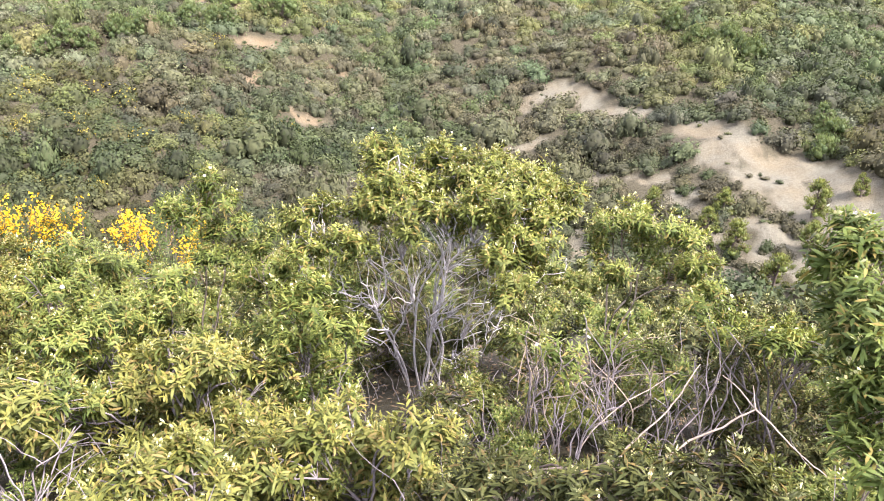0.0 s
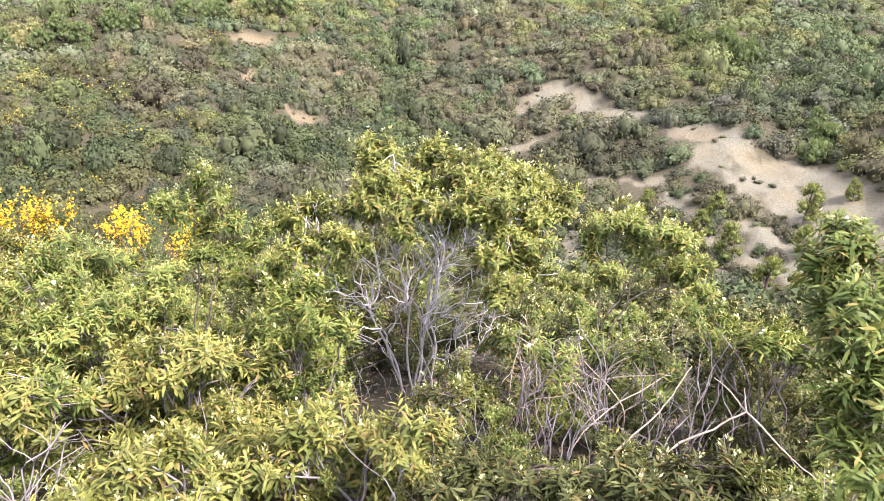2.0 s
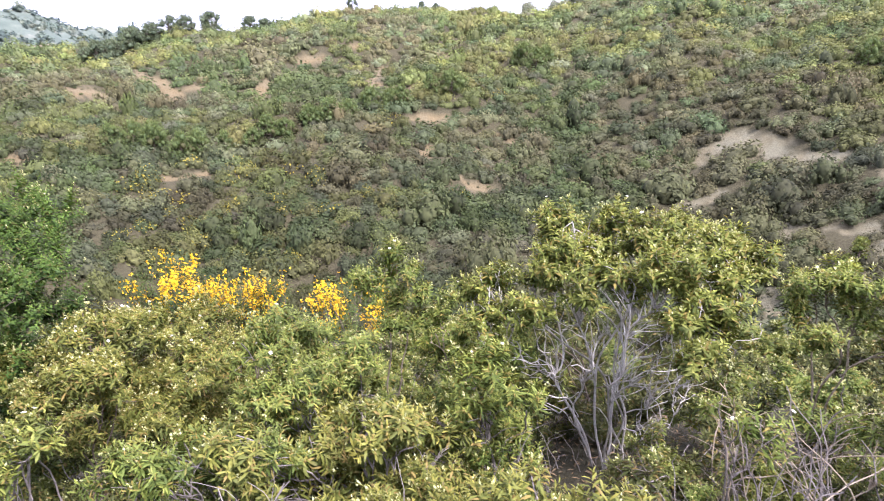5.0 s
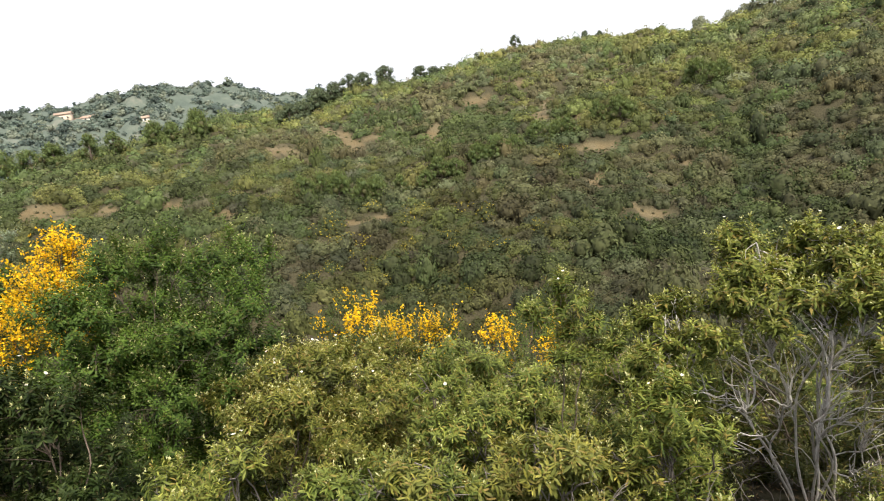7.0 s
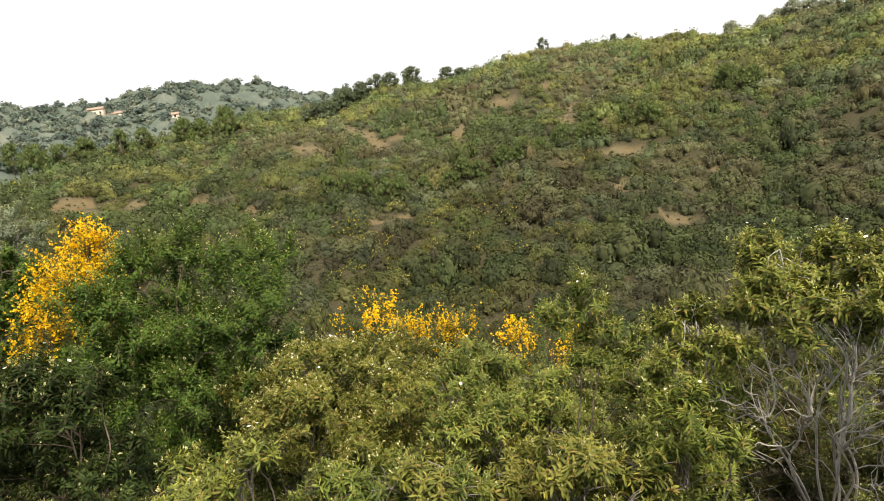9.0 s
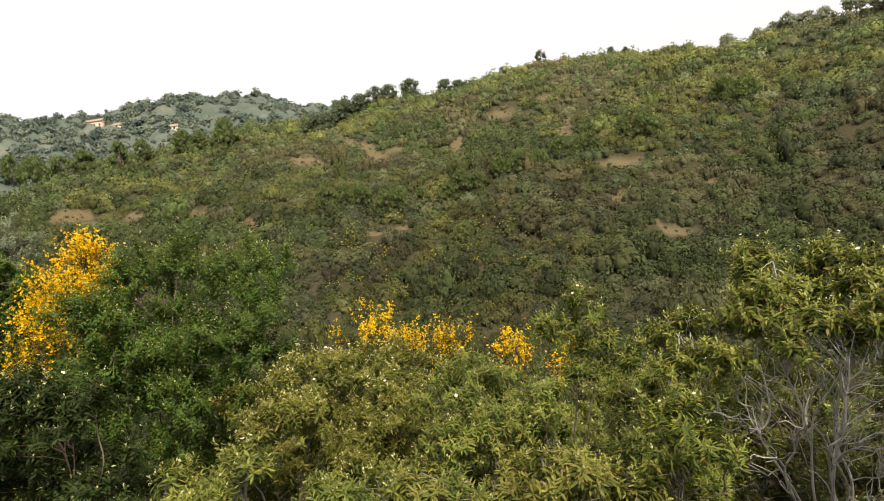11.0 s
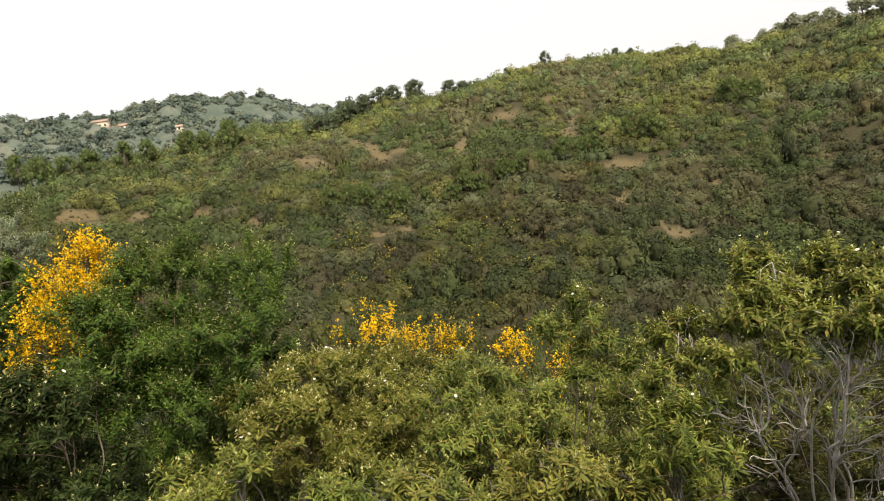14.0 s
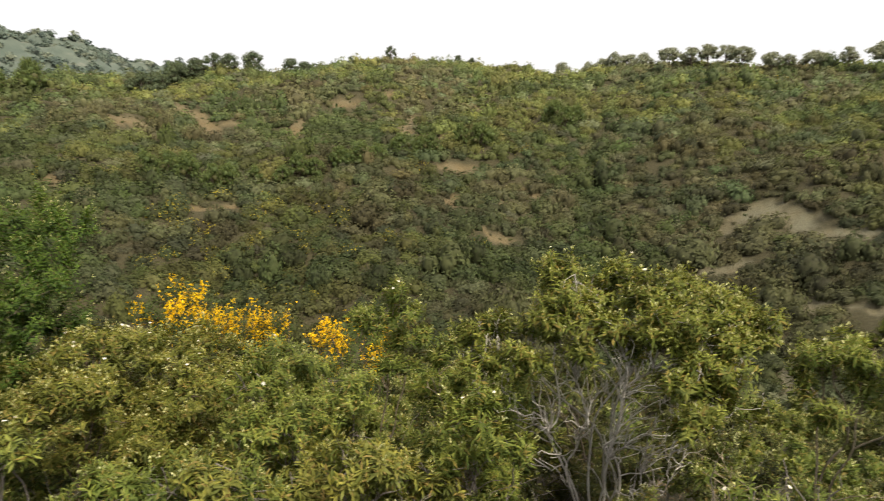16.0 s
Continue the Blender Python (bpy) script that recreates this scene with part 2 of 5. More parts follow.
def ground_z(x, y):
    x, y = np.asarray(x, float), np.asarray(y, float)
    d, az = np.hypot(x, y), np.degrees(np.arctan2(x, y))
    azc = np.clip(az, -75, 75)
    near = np.interp(d, [0, 1.1, 4, 10, 22, 34], [0, -0.03, -1.0, -3.4, -8.2, -12.6])
    dv = 34 - 4 * np.clip((azc - 25) / 20, 0, 1)
    zv = np.interp(dv, [22, 34], [-8.2, -12.6])
    dr = soft_interp(azc, [-75, -48, -30, -10, 12, 30, 50, 75], [90, 96, 116, 134, 134, 120, 100, 90])
    zr = EYE_Z + dr * np.tan(np.radians(soft_interp(azc, RIDGE_AZ, RIDGE_EL)))
    s = np.clip((d - dv) / (dr - dv), 0, 1)
    hill = zv + (zr - zv) * (1.25 * s - 0.25 * s * s)
    back = np.maximum(zr - 0.0012 * (d - dr) ** 2 - 0.05 * (d - dr), -16)
    zf = EYE_Z + 520 * np.tan(np.radians(soft_interp(azc, FAR_AZ, FAR_EL, 1.2)))
    q = np.clip((d - 240) / 280, 0, 1)
    far = -16 + (zf + 16) * (1.15 * q - 0.15 * q * q) - np.clip(d - 520, 0, 400) * 0.12
    z = np.where(d < dv, near, np.where(d < dr, hill, np.where(d < 240, back, np.maximum(far, -20))))
    rough = relief(x, y) * np.clip((d - 9) / 25, 0.05, 1) * (1 + np.clip((d - 200) / 80, 0, 2.5))
    # erosion gullies in the bare slips on the right-hand part of the hillside
    gul = np.exp(-((azc - 46) / 4.5) ** 2) * np.clip(1 - abs(d - 46) / 18, 0, 1) * -1.2
    gul += np.exp(-((azc - 41 - (50 - d) * 0.2) / 2.2) ** 2) * np.clip(1 - abs(d - 45) / 15, 0, 1) * 0.45
    z = z + rough + gul
    b = np.clip((abs(az) - 95) / 35, 0, 1)
    return z * (1 - b) + b * np.minimum(0.16 * np.clip(d - 1, 0, 999), 45)


# ---- mesh helpers ----
def mesh_from(name, verts, tris=None, quads=None, mat=None, attrs=(), smooth=False):
    """A mesh from arrays of vertices, triangles and quads, with float or colour attributes on its points."""
    verts = np.asarray(verts, np.float32).reshape(-1, 3)
    tris = np.zeros((0, 3), np.int32) if tris is None else np.asarray(tris, np.int32).reshape(-1, 3)
    quads = np.zeros((0, 4), np.int32) if quads is None else np.asarray(quads, np.int32).reshape(-1, 4)
    me = bpy.data.meshes.new(name)
    me.vertices.add(len(verts))
    me.vertices.foreach_set("co", verts.ravel())
    nl = tris.size + quads.size
    me.loops.add(nl)
    me.loops.foreach_set("vertex_index", np.concatenate([tris.ravel(), quads.ravel()]))
    me.polygons.add(len(tris) + len(quads))
    starts = np.concatenate([np.arange(len(tris)) * 3, tris.size + np.arange(len(quads)) * 4]).astype(np.int32)
    me.polygons.foreach_set("loop_start", starts)
    for key, values in attrs:
        values = np.asarray(values, np.float32)
        if values.ndim == 1:
            a = me.attributes.new(key, "FLOAT", "POINT")
            a.data.foreach_set("value", values)
        else:
            a = me.attributes.new(key, "FLOAT_COLOR", "POINT")
            a.data.foreach_set("color", np.c_[values, np.ones(len(values))].astype(np.float32).ravel())
    if smooth:
        me.polygons.foreach_set("use_smooth", np.ones(len(me.polygons), bool))
    me.update(calc_edges=True)
    me.validate()
    if mat:
        me.materials.append(mat)
    return me


def part_mesh(name, me, parent, label=""):
    ob = new(name, me)
    ob.parent = parent
    if label:
        tagged(ob, label)
    return ob


def base_empty(name, x, y, z, label, category, group=""):
    ob = new(name)
    ob.empty_display_size = 0.1
    ob.matrix_basis = pose(x, y, z)
    return tagged(ob, label, category, group)


def unit(v):
    return v / np.maximum(np.linalg.norm(v, axis=-1, keepdims=True), 1e-9)


def side_axes(d):
    """Two directions across each direction d."""
    h = np.where(abs(d[:, 2:3]) < 0.9, np.array([[0, 0, 1.0]]), np.array([[1.0, 0, 0]]))
    a = unit(np.cross(d, h))
    return a, np.cross(d, a)


class Soup:
    """Collects points, triangles, quads and one value per point."""

    def __init__(self):
        self.v, self.t, self.q, self.a, self.n = [], [], [], [], 0

    def add(self, v, t=None, q=None, a=0.0):
        v = np.asarray(v, float).reshape(-1, 3)
        self.v.append(v)
        if t is not None:
            self.t.append(np.asarray(t) + self.n)
        if q is not None:
            self.q.append(np.asarray(q) + self.n)
        self.a.append(np.broadcast_to(np.asarray(a, float), (len(v),)) if np.ndim(a) < 2 else np.asarray(a))
        self.n += len(v)

    def mesh(self, name, mat, key="age", smooth=False, origin=(0, 0, 0)):
        if not self.v:
            return None
        return mesh_from(name, np.concatenate(self.v) - np.asarray(origin), np.concatenate(self.t) if self.t else None,
                         np.concatenate(self.q) if self.q else None, mat, [(key, np.concatenate(self.a))], smooth)


def add_tube(soup, pts, r0, r1, sides=5):
    """A tapering twig along pts."""
    pts = np.asarray(pts, float)
    n = len(pts)
    d = unit(np.gradient(pts, axis=0))
    a, b = side_axes(d)
    r = np.linspace(r0, r1, n)[:, None, None]
    ang = np.arange(sides) * 2 * math.pi / sides
    ring = pts[:, None] + r * (np.cos(ang)[None, :, None] * a[:, None] + np.sin(ang)[None, :, None] * b[:, None])
    i, j = np.meshgrid(np.arange(n - 1), np.arange(sides), indexing="ij")
    k = (j + 1) % sides
    q = np.stack([i * sides + j, i * sides + k, (i + 1) * sides + k, (i + 1) * sides + j], -1).reshape(-1, 4)
    soup.add(ring.reshape(-1, 3), q=q)


def add_leaves(soup, base, d, up, length, width, age, droop=0.25, simple=False):
    """Lance-shaped leaves, folded along the midrib, their tips drooping."""
    n = len(base)
    d = unit(d)
    s = unit(np.cross(d, up) + 1e-6)
    nn = unit(np.cross(s, d))
    L, W = np.reshape(length, (n, 1)), np.reshape(width, (n, 1))
    tip = base + d * L - nn * L * droop
    left = base + d * L * 0.5 - s * W * 0.5 + nn * W * 0.18 - nn * L * droop * 0.25
    right = base + d * L * 0.5 + s * W * 0.5 + nn * W * 0.18 - nn * L * droop * 0.25
    age = np.broadcast_to(age, (n,))
    o = np.arange(n)[:, None]
    if simple:
        v = np.stack([base, left, tip, right], 1)
        soup.add(v.reshape(-1, 3), q=o * 4 + np.array([[0, 3, 2, 1]]), a=np.repeat(age, 4))
        return
    v = [base]
    for f, w in ((0.32, 0.42), (0.72, 0.46)):
        c = base + d * L * f - nn * L * droop * f * f
        v += [c - s * W * w + nn * W * 0.15, c + s * W * w + nn * W * 0.15]
    v = np.stack(v + [tip], 1)
    t = (o[:, None] * 6 + np.array([[[0, 2, 1], [1, 2, 4], [1, 4, 3], [3, 4, 5]]])).reshape(-1, 3)
    soup.add(v.reshape(-1, 3), t=t, a=np.repeat(age, 6))


def add_shoots(soup, rs, base, axis, length, leaves, leaf_len, leaf_wid, droop=0.25, simple=False, young=1.0):
    """Leafy shoots: pairs of leaves round a twig, spreading below and closing to a paler tuft at the tip."""
    k = len(base)
    axis = unit(axis)
    a, b = side_axes(axis)
    f = (np.arange(leaves) + 0.5) / leaves
    f = np.clip(f[None, :] + rs.uniform(-0.04, 0.04, (k, leaves)), 0, 1)
    ang = (np.arange(leaves) * 2.1)[None, :] + rs.uniform(0, 6.28, (k, 1)) + rs.uniform(-0.4, 0.4, (k, leaves))
    tilt = np.radians(98 - 64 * f ** 1.3 + rs.uniform(-20, 20, (k, leaves)))
    out = np.cos(ang)[..., None] * a[:, None] + np.sin(ang)[..., None] * b[:, None]
    d = axis[:, None] * np.cos(tilt)[..., None] + out * np.sin(tilt)[..., None]
    pos = base[:, None] + axis[:, None] * (f * np.reshape(length, (k, 1)))[..., None]
    size = (0.75 + 0.5 * np.sin(math.pi * np.clip(f * 0.85 + 0.1, 0, 1))) * rs.uniform(0.75, 1.15, (k, leaves)) * (1 - 0.45 * f ** 4)
    vig = rs.uniform(0.55, 1.3, (k, 1)) * young
    age = np.clip(f ** 2.0 * vig, 0, 1)
    add_leaves(soup, pos.reshape(-1, 3), d.reshape(-1, 3), np.repeat(axis, leaves, 0), size.ravel() * leaf_len, size.ravel() * leaf_wid,
               age.ravel(), droop, simple)


def add_buds(soup, rs, tip, axis, size):
    """Small downy buds and unopened leaves, a few on each shoot tip."""
    k, m = len(tip), 5
    axis = np.repeat(unit(axis), m, 0)
    pos = np.repeat(tip, m, 0) + rs.normal(0, size * 0.4, (k * m, 3))
    d = unit(axis + rs.normal(0, 0.45, (k * m, 3)))
    add_leaves(soup, pos - d * size * 0.4, d, unit(rs.normal(0, 1, (k * m, 3))), size * rs.uniform(0.7, 1.3, k * m), size * rs.uniform(0.4, 0.65, k * m), rs.rand(k * m), -0.1, True)


def wiggle_path(rs, a, b, n, amount, rise=0.0):
    """A crooked way from a to b that swings gently to and fro; rise: how much it climbs before it spreads."""
    a, b = np.asarray(a, float), np.asarray(b, float)
    f = np.linspace(0, 1, n)[:, None]
    L = np.linalg.norm(b - a)
    ctrl = a + (b - a) * np.array([0.5 - 0.4 * rise, 0.5 - 0.4 * rise, 0.5 + 0.4 * rise])
    p = (1 - f) ** 2 * a + 2 * f * (1 - f) * ctrl + f ** 2 * b
    for k in (1, 2, 3, 5, 8):
        p = p + rs.normal(0, 1, (1, 3)) * amount * 1.15 * L / k ** 0.8 * np.sin(math.pi * f * k + rs.uniform(-0.3, 0.3)) * np.sin(math.pi * f)
    return p


def grow_branches(rs, soup, root, targets, r_root, r_tip, amount=0.035, seg=0.06, sides=4, spread=0.12, stems=6):
    """A forking skeleton: each target is reached from the branch node that lies handiest below it."""
    root = np.asarray(root, float)
    nodes, radii = [], []
    for _ in range(stems):
        nodes.append(root + np.array([rs.uniform(-spread, spread), rs.uniform(-spread, spread), -0.05]))
        radii.append(r_root)
    order = np.argsort([np.linalg.norm(t - root) for t in targets])
    high = np.argsort([t[2] + 0.35 * np.linalg.norm(t - root) + rs.uniform(0, 0.25) for t in targets])[-stems:]
    first = set(high)
    for i in list(high) + [o for o in order if o not in first]:
        t = targets[i]
        N, Rr = np.array(nodes), np.array(radii)
        flat = np.hypot(N[:, 0] - t[0], N[:, 1] - t[1])
        cost = np.linalg.norm(N - t, axis=1) + 0.9 * flat + np.maximum(N[:, 2] - t[2] + 0.08, 0) * 5 + 0.3 * (Rr < r_tip * 1.2)
        cost += 0.2 * rs.rand(len(N))
        j = int(np.argmin(cost)) if i not in first else int(rs.randint(0, stems))
        n = max(6, int(np.linalg.norm(t - nodes[j]) / seg * (1.5 if amount > 0.05 else 1)))
        p = wiggle_path(rs, nodes[j], t, n, amount, 0.45)
        ra = max(r_tip, min(radii[j] * 0.8, r_root))
        rb = max(r_tip * 0.6, ra * 0.5)
        add_tube(soup, p, ra, rb, sides)
        for m in range(2, n, 2):
            nodes.append(p[m])
            radii.append(ra + (rb - ra) * m / (n - 1))
    return np.array(nodes)


def lobe_points(rs, lobes, density, shell=0.35, flat=0.85, tuft=8, gather=0.03):
    """Places of shoots in the outer parts of a crown, gathered in tufts with gaps between them, and the ways out of it."""
    P, D = [], []
    for (x0, y0, z0, r0) in lobes:
        n = max(4, int(density * 14 * r0 * r0 / tuft) + 2)
        d = unit(rs.normal(0, 1, (n, 3)))
        d[:, 2] = np.where(d[:, 2] < -0.45, -d[:, 2], d[:, 2])
        rad = r0 * (1 - shell * rs.rand(n) ** 1.5) * rs.uniform(0.72, 1.1, n) + np.where(rs.rand(n) < 0.14, rs.uniform(0.02, 0.09, n), 0)
        c = np.array([x0, y0, z0]) + d * rad[:, None] * np.array([1, 1, flat])
        k = rs.randint(max(2, tuft - 3), tuft + 4, n)
        d, c = np.repeat(d, k, 0), np.repeat(c, k, 0)
        j = rs.normal(0, 1, c.shape)
        P.append(c + j * gather * np.array([1, 1, 0.7]))
        D.append(unit(d + j * 0.45))
    return np.concatenate(P), np.concatenate(D)


# ---- ground ----
AZ = np.radians(np.concatenate([np.arange(-72, -58, 0.5), np.arange(-58, 58, 0.3), np.arange(58, 72, 0.5), np.arange(72, 288, 4.0)]))
RAD = np.concatenate([np.linspace(0.4, 12, 40), np.geomspace(12.3, 150, 220), np.geomspace(154, 620, 90), np.geomspace(660, 3000, 12)])
gx, gy = np.outer(RAD, np.sin(AZ)), np.outer(RAD, np.cos(AZ))

# bare slips on the hillside: way points and half width
SLIPS = [
    ([(23.4, 53.1), (25.5, 53.9), (26.7, 51.9), (27.0, 48.8)], 1.14),
    ([(27.9, 46.6), (29.2, 44.3)], 0.72),
    ([(19.2, 47.2), (21.6, 46.3)], 0.70),
    ([(18.4, 48.3), (18.5, 47.9)], 0.39),
    ([(30.3, 39.0), (30.5, 37.1), (30.9, 35.3)], 1.07),
    ([(29.4, 35.5), (30.7, 33.8), (32.4, 32.6), (32.8, 30.4)], 1.44),
    ([(29.6, 31.2), (30.2, 29.0), (31.5, 27.7), (31.3, 26.2)], 1.74),
    ([(27.9, 26.3), (28.3, 24.8), (30.1, 24.2), (31.7, 24.1)], 1.95),
    ([(25.7, 26.5), (26.1, 24.4), (26.1, 22.5)], 0.86),
    ([(32.8, 26.4), (32.4, 25.0)], 1.05),
    ([(22.8, 40.3), (23.1, 38.4)], 0.56),
    ([(24.3, 37.0), (25.5, 35.6), (25.7, 33.3), (26.2, 31.8)], 0.51),
    ([(24.6, 32.8), (24.8, 30.3)], 0.64),
    ([(23.8, 29.9), (23.9, 27.5), (23.9, 25.4), (23.2, 22.6), (22.4, 20.7)], 0.70),
    ([(26.4, 28.9), (26.3, 26.0)], 0.58),
    ([(18.6, 33.3), (18.1, 30.8)], 0.64),
    ([(44.8, 41.5), (46.0, 38.5)], 0.54),
    ([(-0.4, 66.7), (2.4, 67.1)], 0.70),
    ([(-5.3, 78.2), (-1.0, 76.4)], 0.64),
    ([(-55.9, 56.1), (-54.8, 58.0)], 1.49),
    ([(-52.3, 56.3), (-51.1, 56.3)], 1.11),
    ([(-37.2, 76.5), (-35.8, 77.4)], 1.92),
    ([(-35.5, 89.1), (-32.2, 88.1), (-27.7, 78.7)], 1.28),
    ([(-37.9, 74.5), (-36.7, 74.4)], 0.69),
    ([(-42.2, 59.6), (-40.4, 58.8)], 0.89),
    ([(-46.8, 60.8), (-46.3, 61.1)], 0.79),
    ([(-34.4, 55.8), (-33.0, 55.3)], 0.67),
    ([(-50.0, 59.8), (-49.0, 59.9)], 0.64),
    ([(-21.0, 54.7), (-20.0, 55.4), (-18.6, 56.2)], 0.74),
    ([(-14.9, 95.3), (-13.7, 95.3)], 1.35),
    ([(-4.9, 79.4), (-4.1, 93.0), (-2.6, 92.7)], 1.10),
    ([(-4.3, 78.8), (-0.8, 75.3)], 0.79),
    ([(-0.1, 66.7), (2.5, 67.1)], 0.83),
    ([(0.7, 57.8), (1.1, 59.7)], 0.86),
    ([(4.8, 59.7), (5.5, 59.7)], 0.50),
    ([(8.3, 63.7), (8.9, 63.3)], 0.54),
    ([(5.1, 96.7), (5.4, 91.7)], 0.78),
    ([(4.0, 51.0), (4.7, 51.4)], 0.75),
    ([(2.7, 51.7), (3.2, 52.2)], 0.54),
    ([(-18.7, 86.0), (-18.7, 83.6)], 0.97),
    ([(-10.8, 73.3), (-10.9, 71.6)], 0.61),
    ([(-9.0, 99.4), (-7.7, 99.2)], 0.63),
    ([(-27.5, 83.4), (-26.1, 84.2)], 0.73),
    ([(32.5, 31.9), (32.5, 29.2), (32.4, 26.7), (32.4, 25.0)], 0.97),
    ([(31.5, 28.8), (31.4, 26.4), (31.8, 24.6)], 0.99),
]


def bareness(x, y):
    """1 on bare slips, 0 under scrub, ragged between."""
    x, y = np.asarray(x, float), np.asarray(y, float)
    best = np.full(x.shape, 9.0)
    for pts, r in SLIPS:
        for (ax, ay), (bx, by) in zip(pts[:-1], pts[1:]):
            dx, dy = bx - ax, by - ay
            f = np.clip(((x - ax) * dx + (y - ay) * dy) / (dx * dx + dy * dy), 0, 1)
            best = np.minimum(best, np.hypot(x - ax - f * dx, y - ay - f * dy) / r)
    ragged = 1.1 * relief(x * 2.5, y * 2.5, 0, 14) + 1.5 * relief(x * 4 + 9, y * 4, 0, 5)
    return np.clip(2.6 - 2.2 * (best + ragged), 0, 1)


gz = ground_z(gx, gy)
bare = bareness(gx, gy)
# rills washed into the bare marl, running down the slope
across = np.outer(np.ones(len(RAD)), AZ) * 40 + 1.6 * relief(gx * 1.5, gy * 1.5, 0, 20)
gz = gz - bare * (0.09 * np.abs(np.sin(across * 1.1)) ** 3 + 0.05 * np.abs(np.sin(across * 2.9 + 1.0)) ** 2) + bare * 0.12 * relief(gx * 5, gy * 5, 0, 12)
na, nr = len(AZ), len(RAD)
gi, gj = np.meshgrid(np.arange(nr - 1), np.arange(na), indexing="ij")
gk = (gj + 1) % na
gq = np.stack([gi * na + gj, (gi + 1) * na + gj, (gi + 1) * na + gk, gi * na + gk], -1).reshape(-1, 4)
gv = np.concatenate([np.stack([gx, gy, gz], -1).reshape(-1, 3), [[0, 0, 0.0]]])
gt = np.stack([np.full(na, nr * na), np.arange(na), (np.arange(na) + 1) % na], -1)
ground = tagged(new("ground", mesh_from("ground", gv, gt[:, ::-1], gq[:, ::-1], SOIL, [("bare", np.append(bare.ravel(), 0)), ("iron", np.append(np.clip((16 - gx) / 8, 0, 1).ravel(), 0)), ("hazed_pasture", np.append(np.clip((np.hypot(gx, gy) - 190) / 40, 0, 1).ravel(), 0))], True)),
                "brown stony hillside soil with pale eroded marl slips", "ground", kind="structure")


# ---- scrub on the hillside ----
def shrub_template(rs, tips, size, domes):
    """One far shrub of unit radius: a low twiggy core and rounded sprays of small leafy tufts, heaped unevenly."""
    V, Q, T, I, off = [], [], [], [], 0
    for k in range(domes):
        g = k * 2.4 + rs.uniform(-0.5, 0.5)
        o = np.array([math.cos(g), math.sin(g), 0]) * (0 if k == 0 else rs.uniform(0.4, 0.7))
        o[2] = rs.uniform(0.0, 0.22)
        R = np.array([1, 1, rs.uniform(0.75, 1.1)]) * (0.68 if k == 0 else rs.uniform(0.32, 0.55))
        e = np.repeat([-0.7, 0.25, 0.95], 5)
        g = 2 * math.pi * (np.tile(np.arange(5), 3) + 0.5 * (np.repeat(np.arange(3), 5) % 2)) / 5
        cv = np.stack([np.cos(g) * np.cos(e), np.sin(g) * np.cos(e), np.sin(e)], -1)
        cv = np.concatenate([o + cv * R * rs.uniform(0.55, 0.72, (15, 1)), [o + R * [0, 0, 0.66]]])
        Q.append(np.array([(i * 5 + j, i * 5 + (j + 1) % 5, i * 5 + 5 + (j + 1) % 5, i * 5 + 5 + j) for i in range(2) for j in range(5)]) + off)
        T.append(np.array([(10 + j, 10 + (j + 1) % 5, 15) for j in range(5)]) + off)
        V.append(cv)
        I.append(np.full(16, -1))
        off += 16
        m = max(4, int(tips * R[0] ** 1.5 / domes * 2.6))
        d = unit(rs.normal(0, 1, (m, 3)) + [0, 0, 0.55])
        d[:, 2] = np.where(d[:, 2] < -0.25, -d[:, 2], d[:, 2])
        c = o + d * R * (1.06 - 0.34 * rs.rand(m, 1) ** 1.6)
        face = unit(d + rs.normal(0, 0.34, (m, 3)) + [0, 0, 0.2])
        a, w = side_axes(face)
        g = rs.uniform(0, 6.28, (m, 1))
        s = size * rs.uniform(0.6, 1.35, (m, 1))
        side, over = a * np.cos(g) + w * np.sin(g), w * np.cos(g) - a * np.sin(g)
        V.append(np.stack([c - side * s * 0.6 - face * s * 0.2, c + side * s * 0.6 - over * s * 0.3, c + over * s * 0.8 + face * s * 0.3], 1).reshape(-1, 3))
        T.append(np.arange(m * 3).reshape(-1, 3) + off)
        I.append(np.repeat(np.arange(m), 3) + sum(i.max() + 1 for i in I))
        off += m * 3
    return np.concatenate(V), np.concatenate(Q), np.concatenate(T), np.concatenate(I)


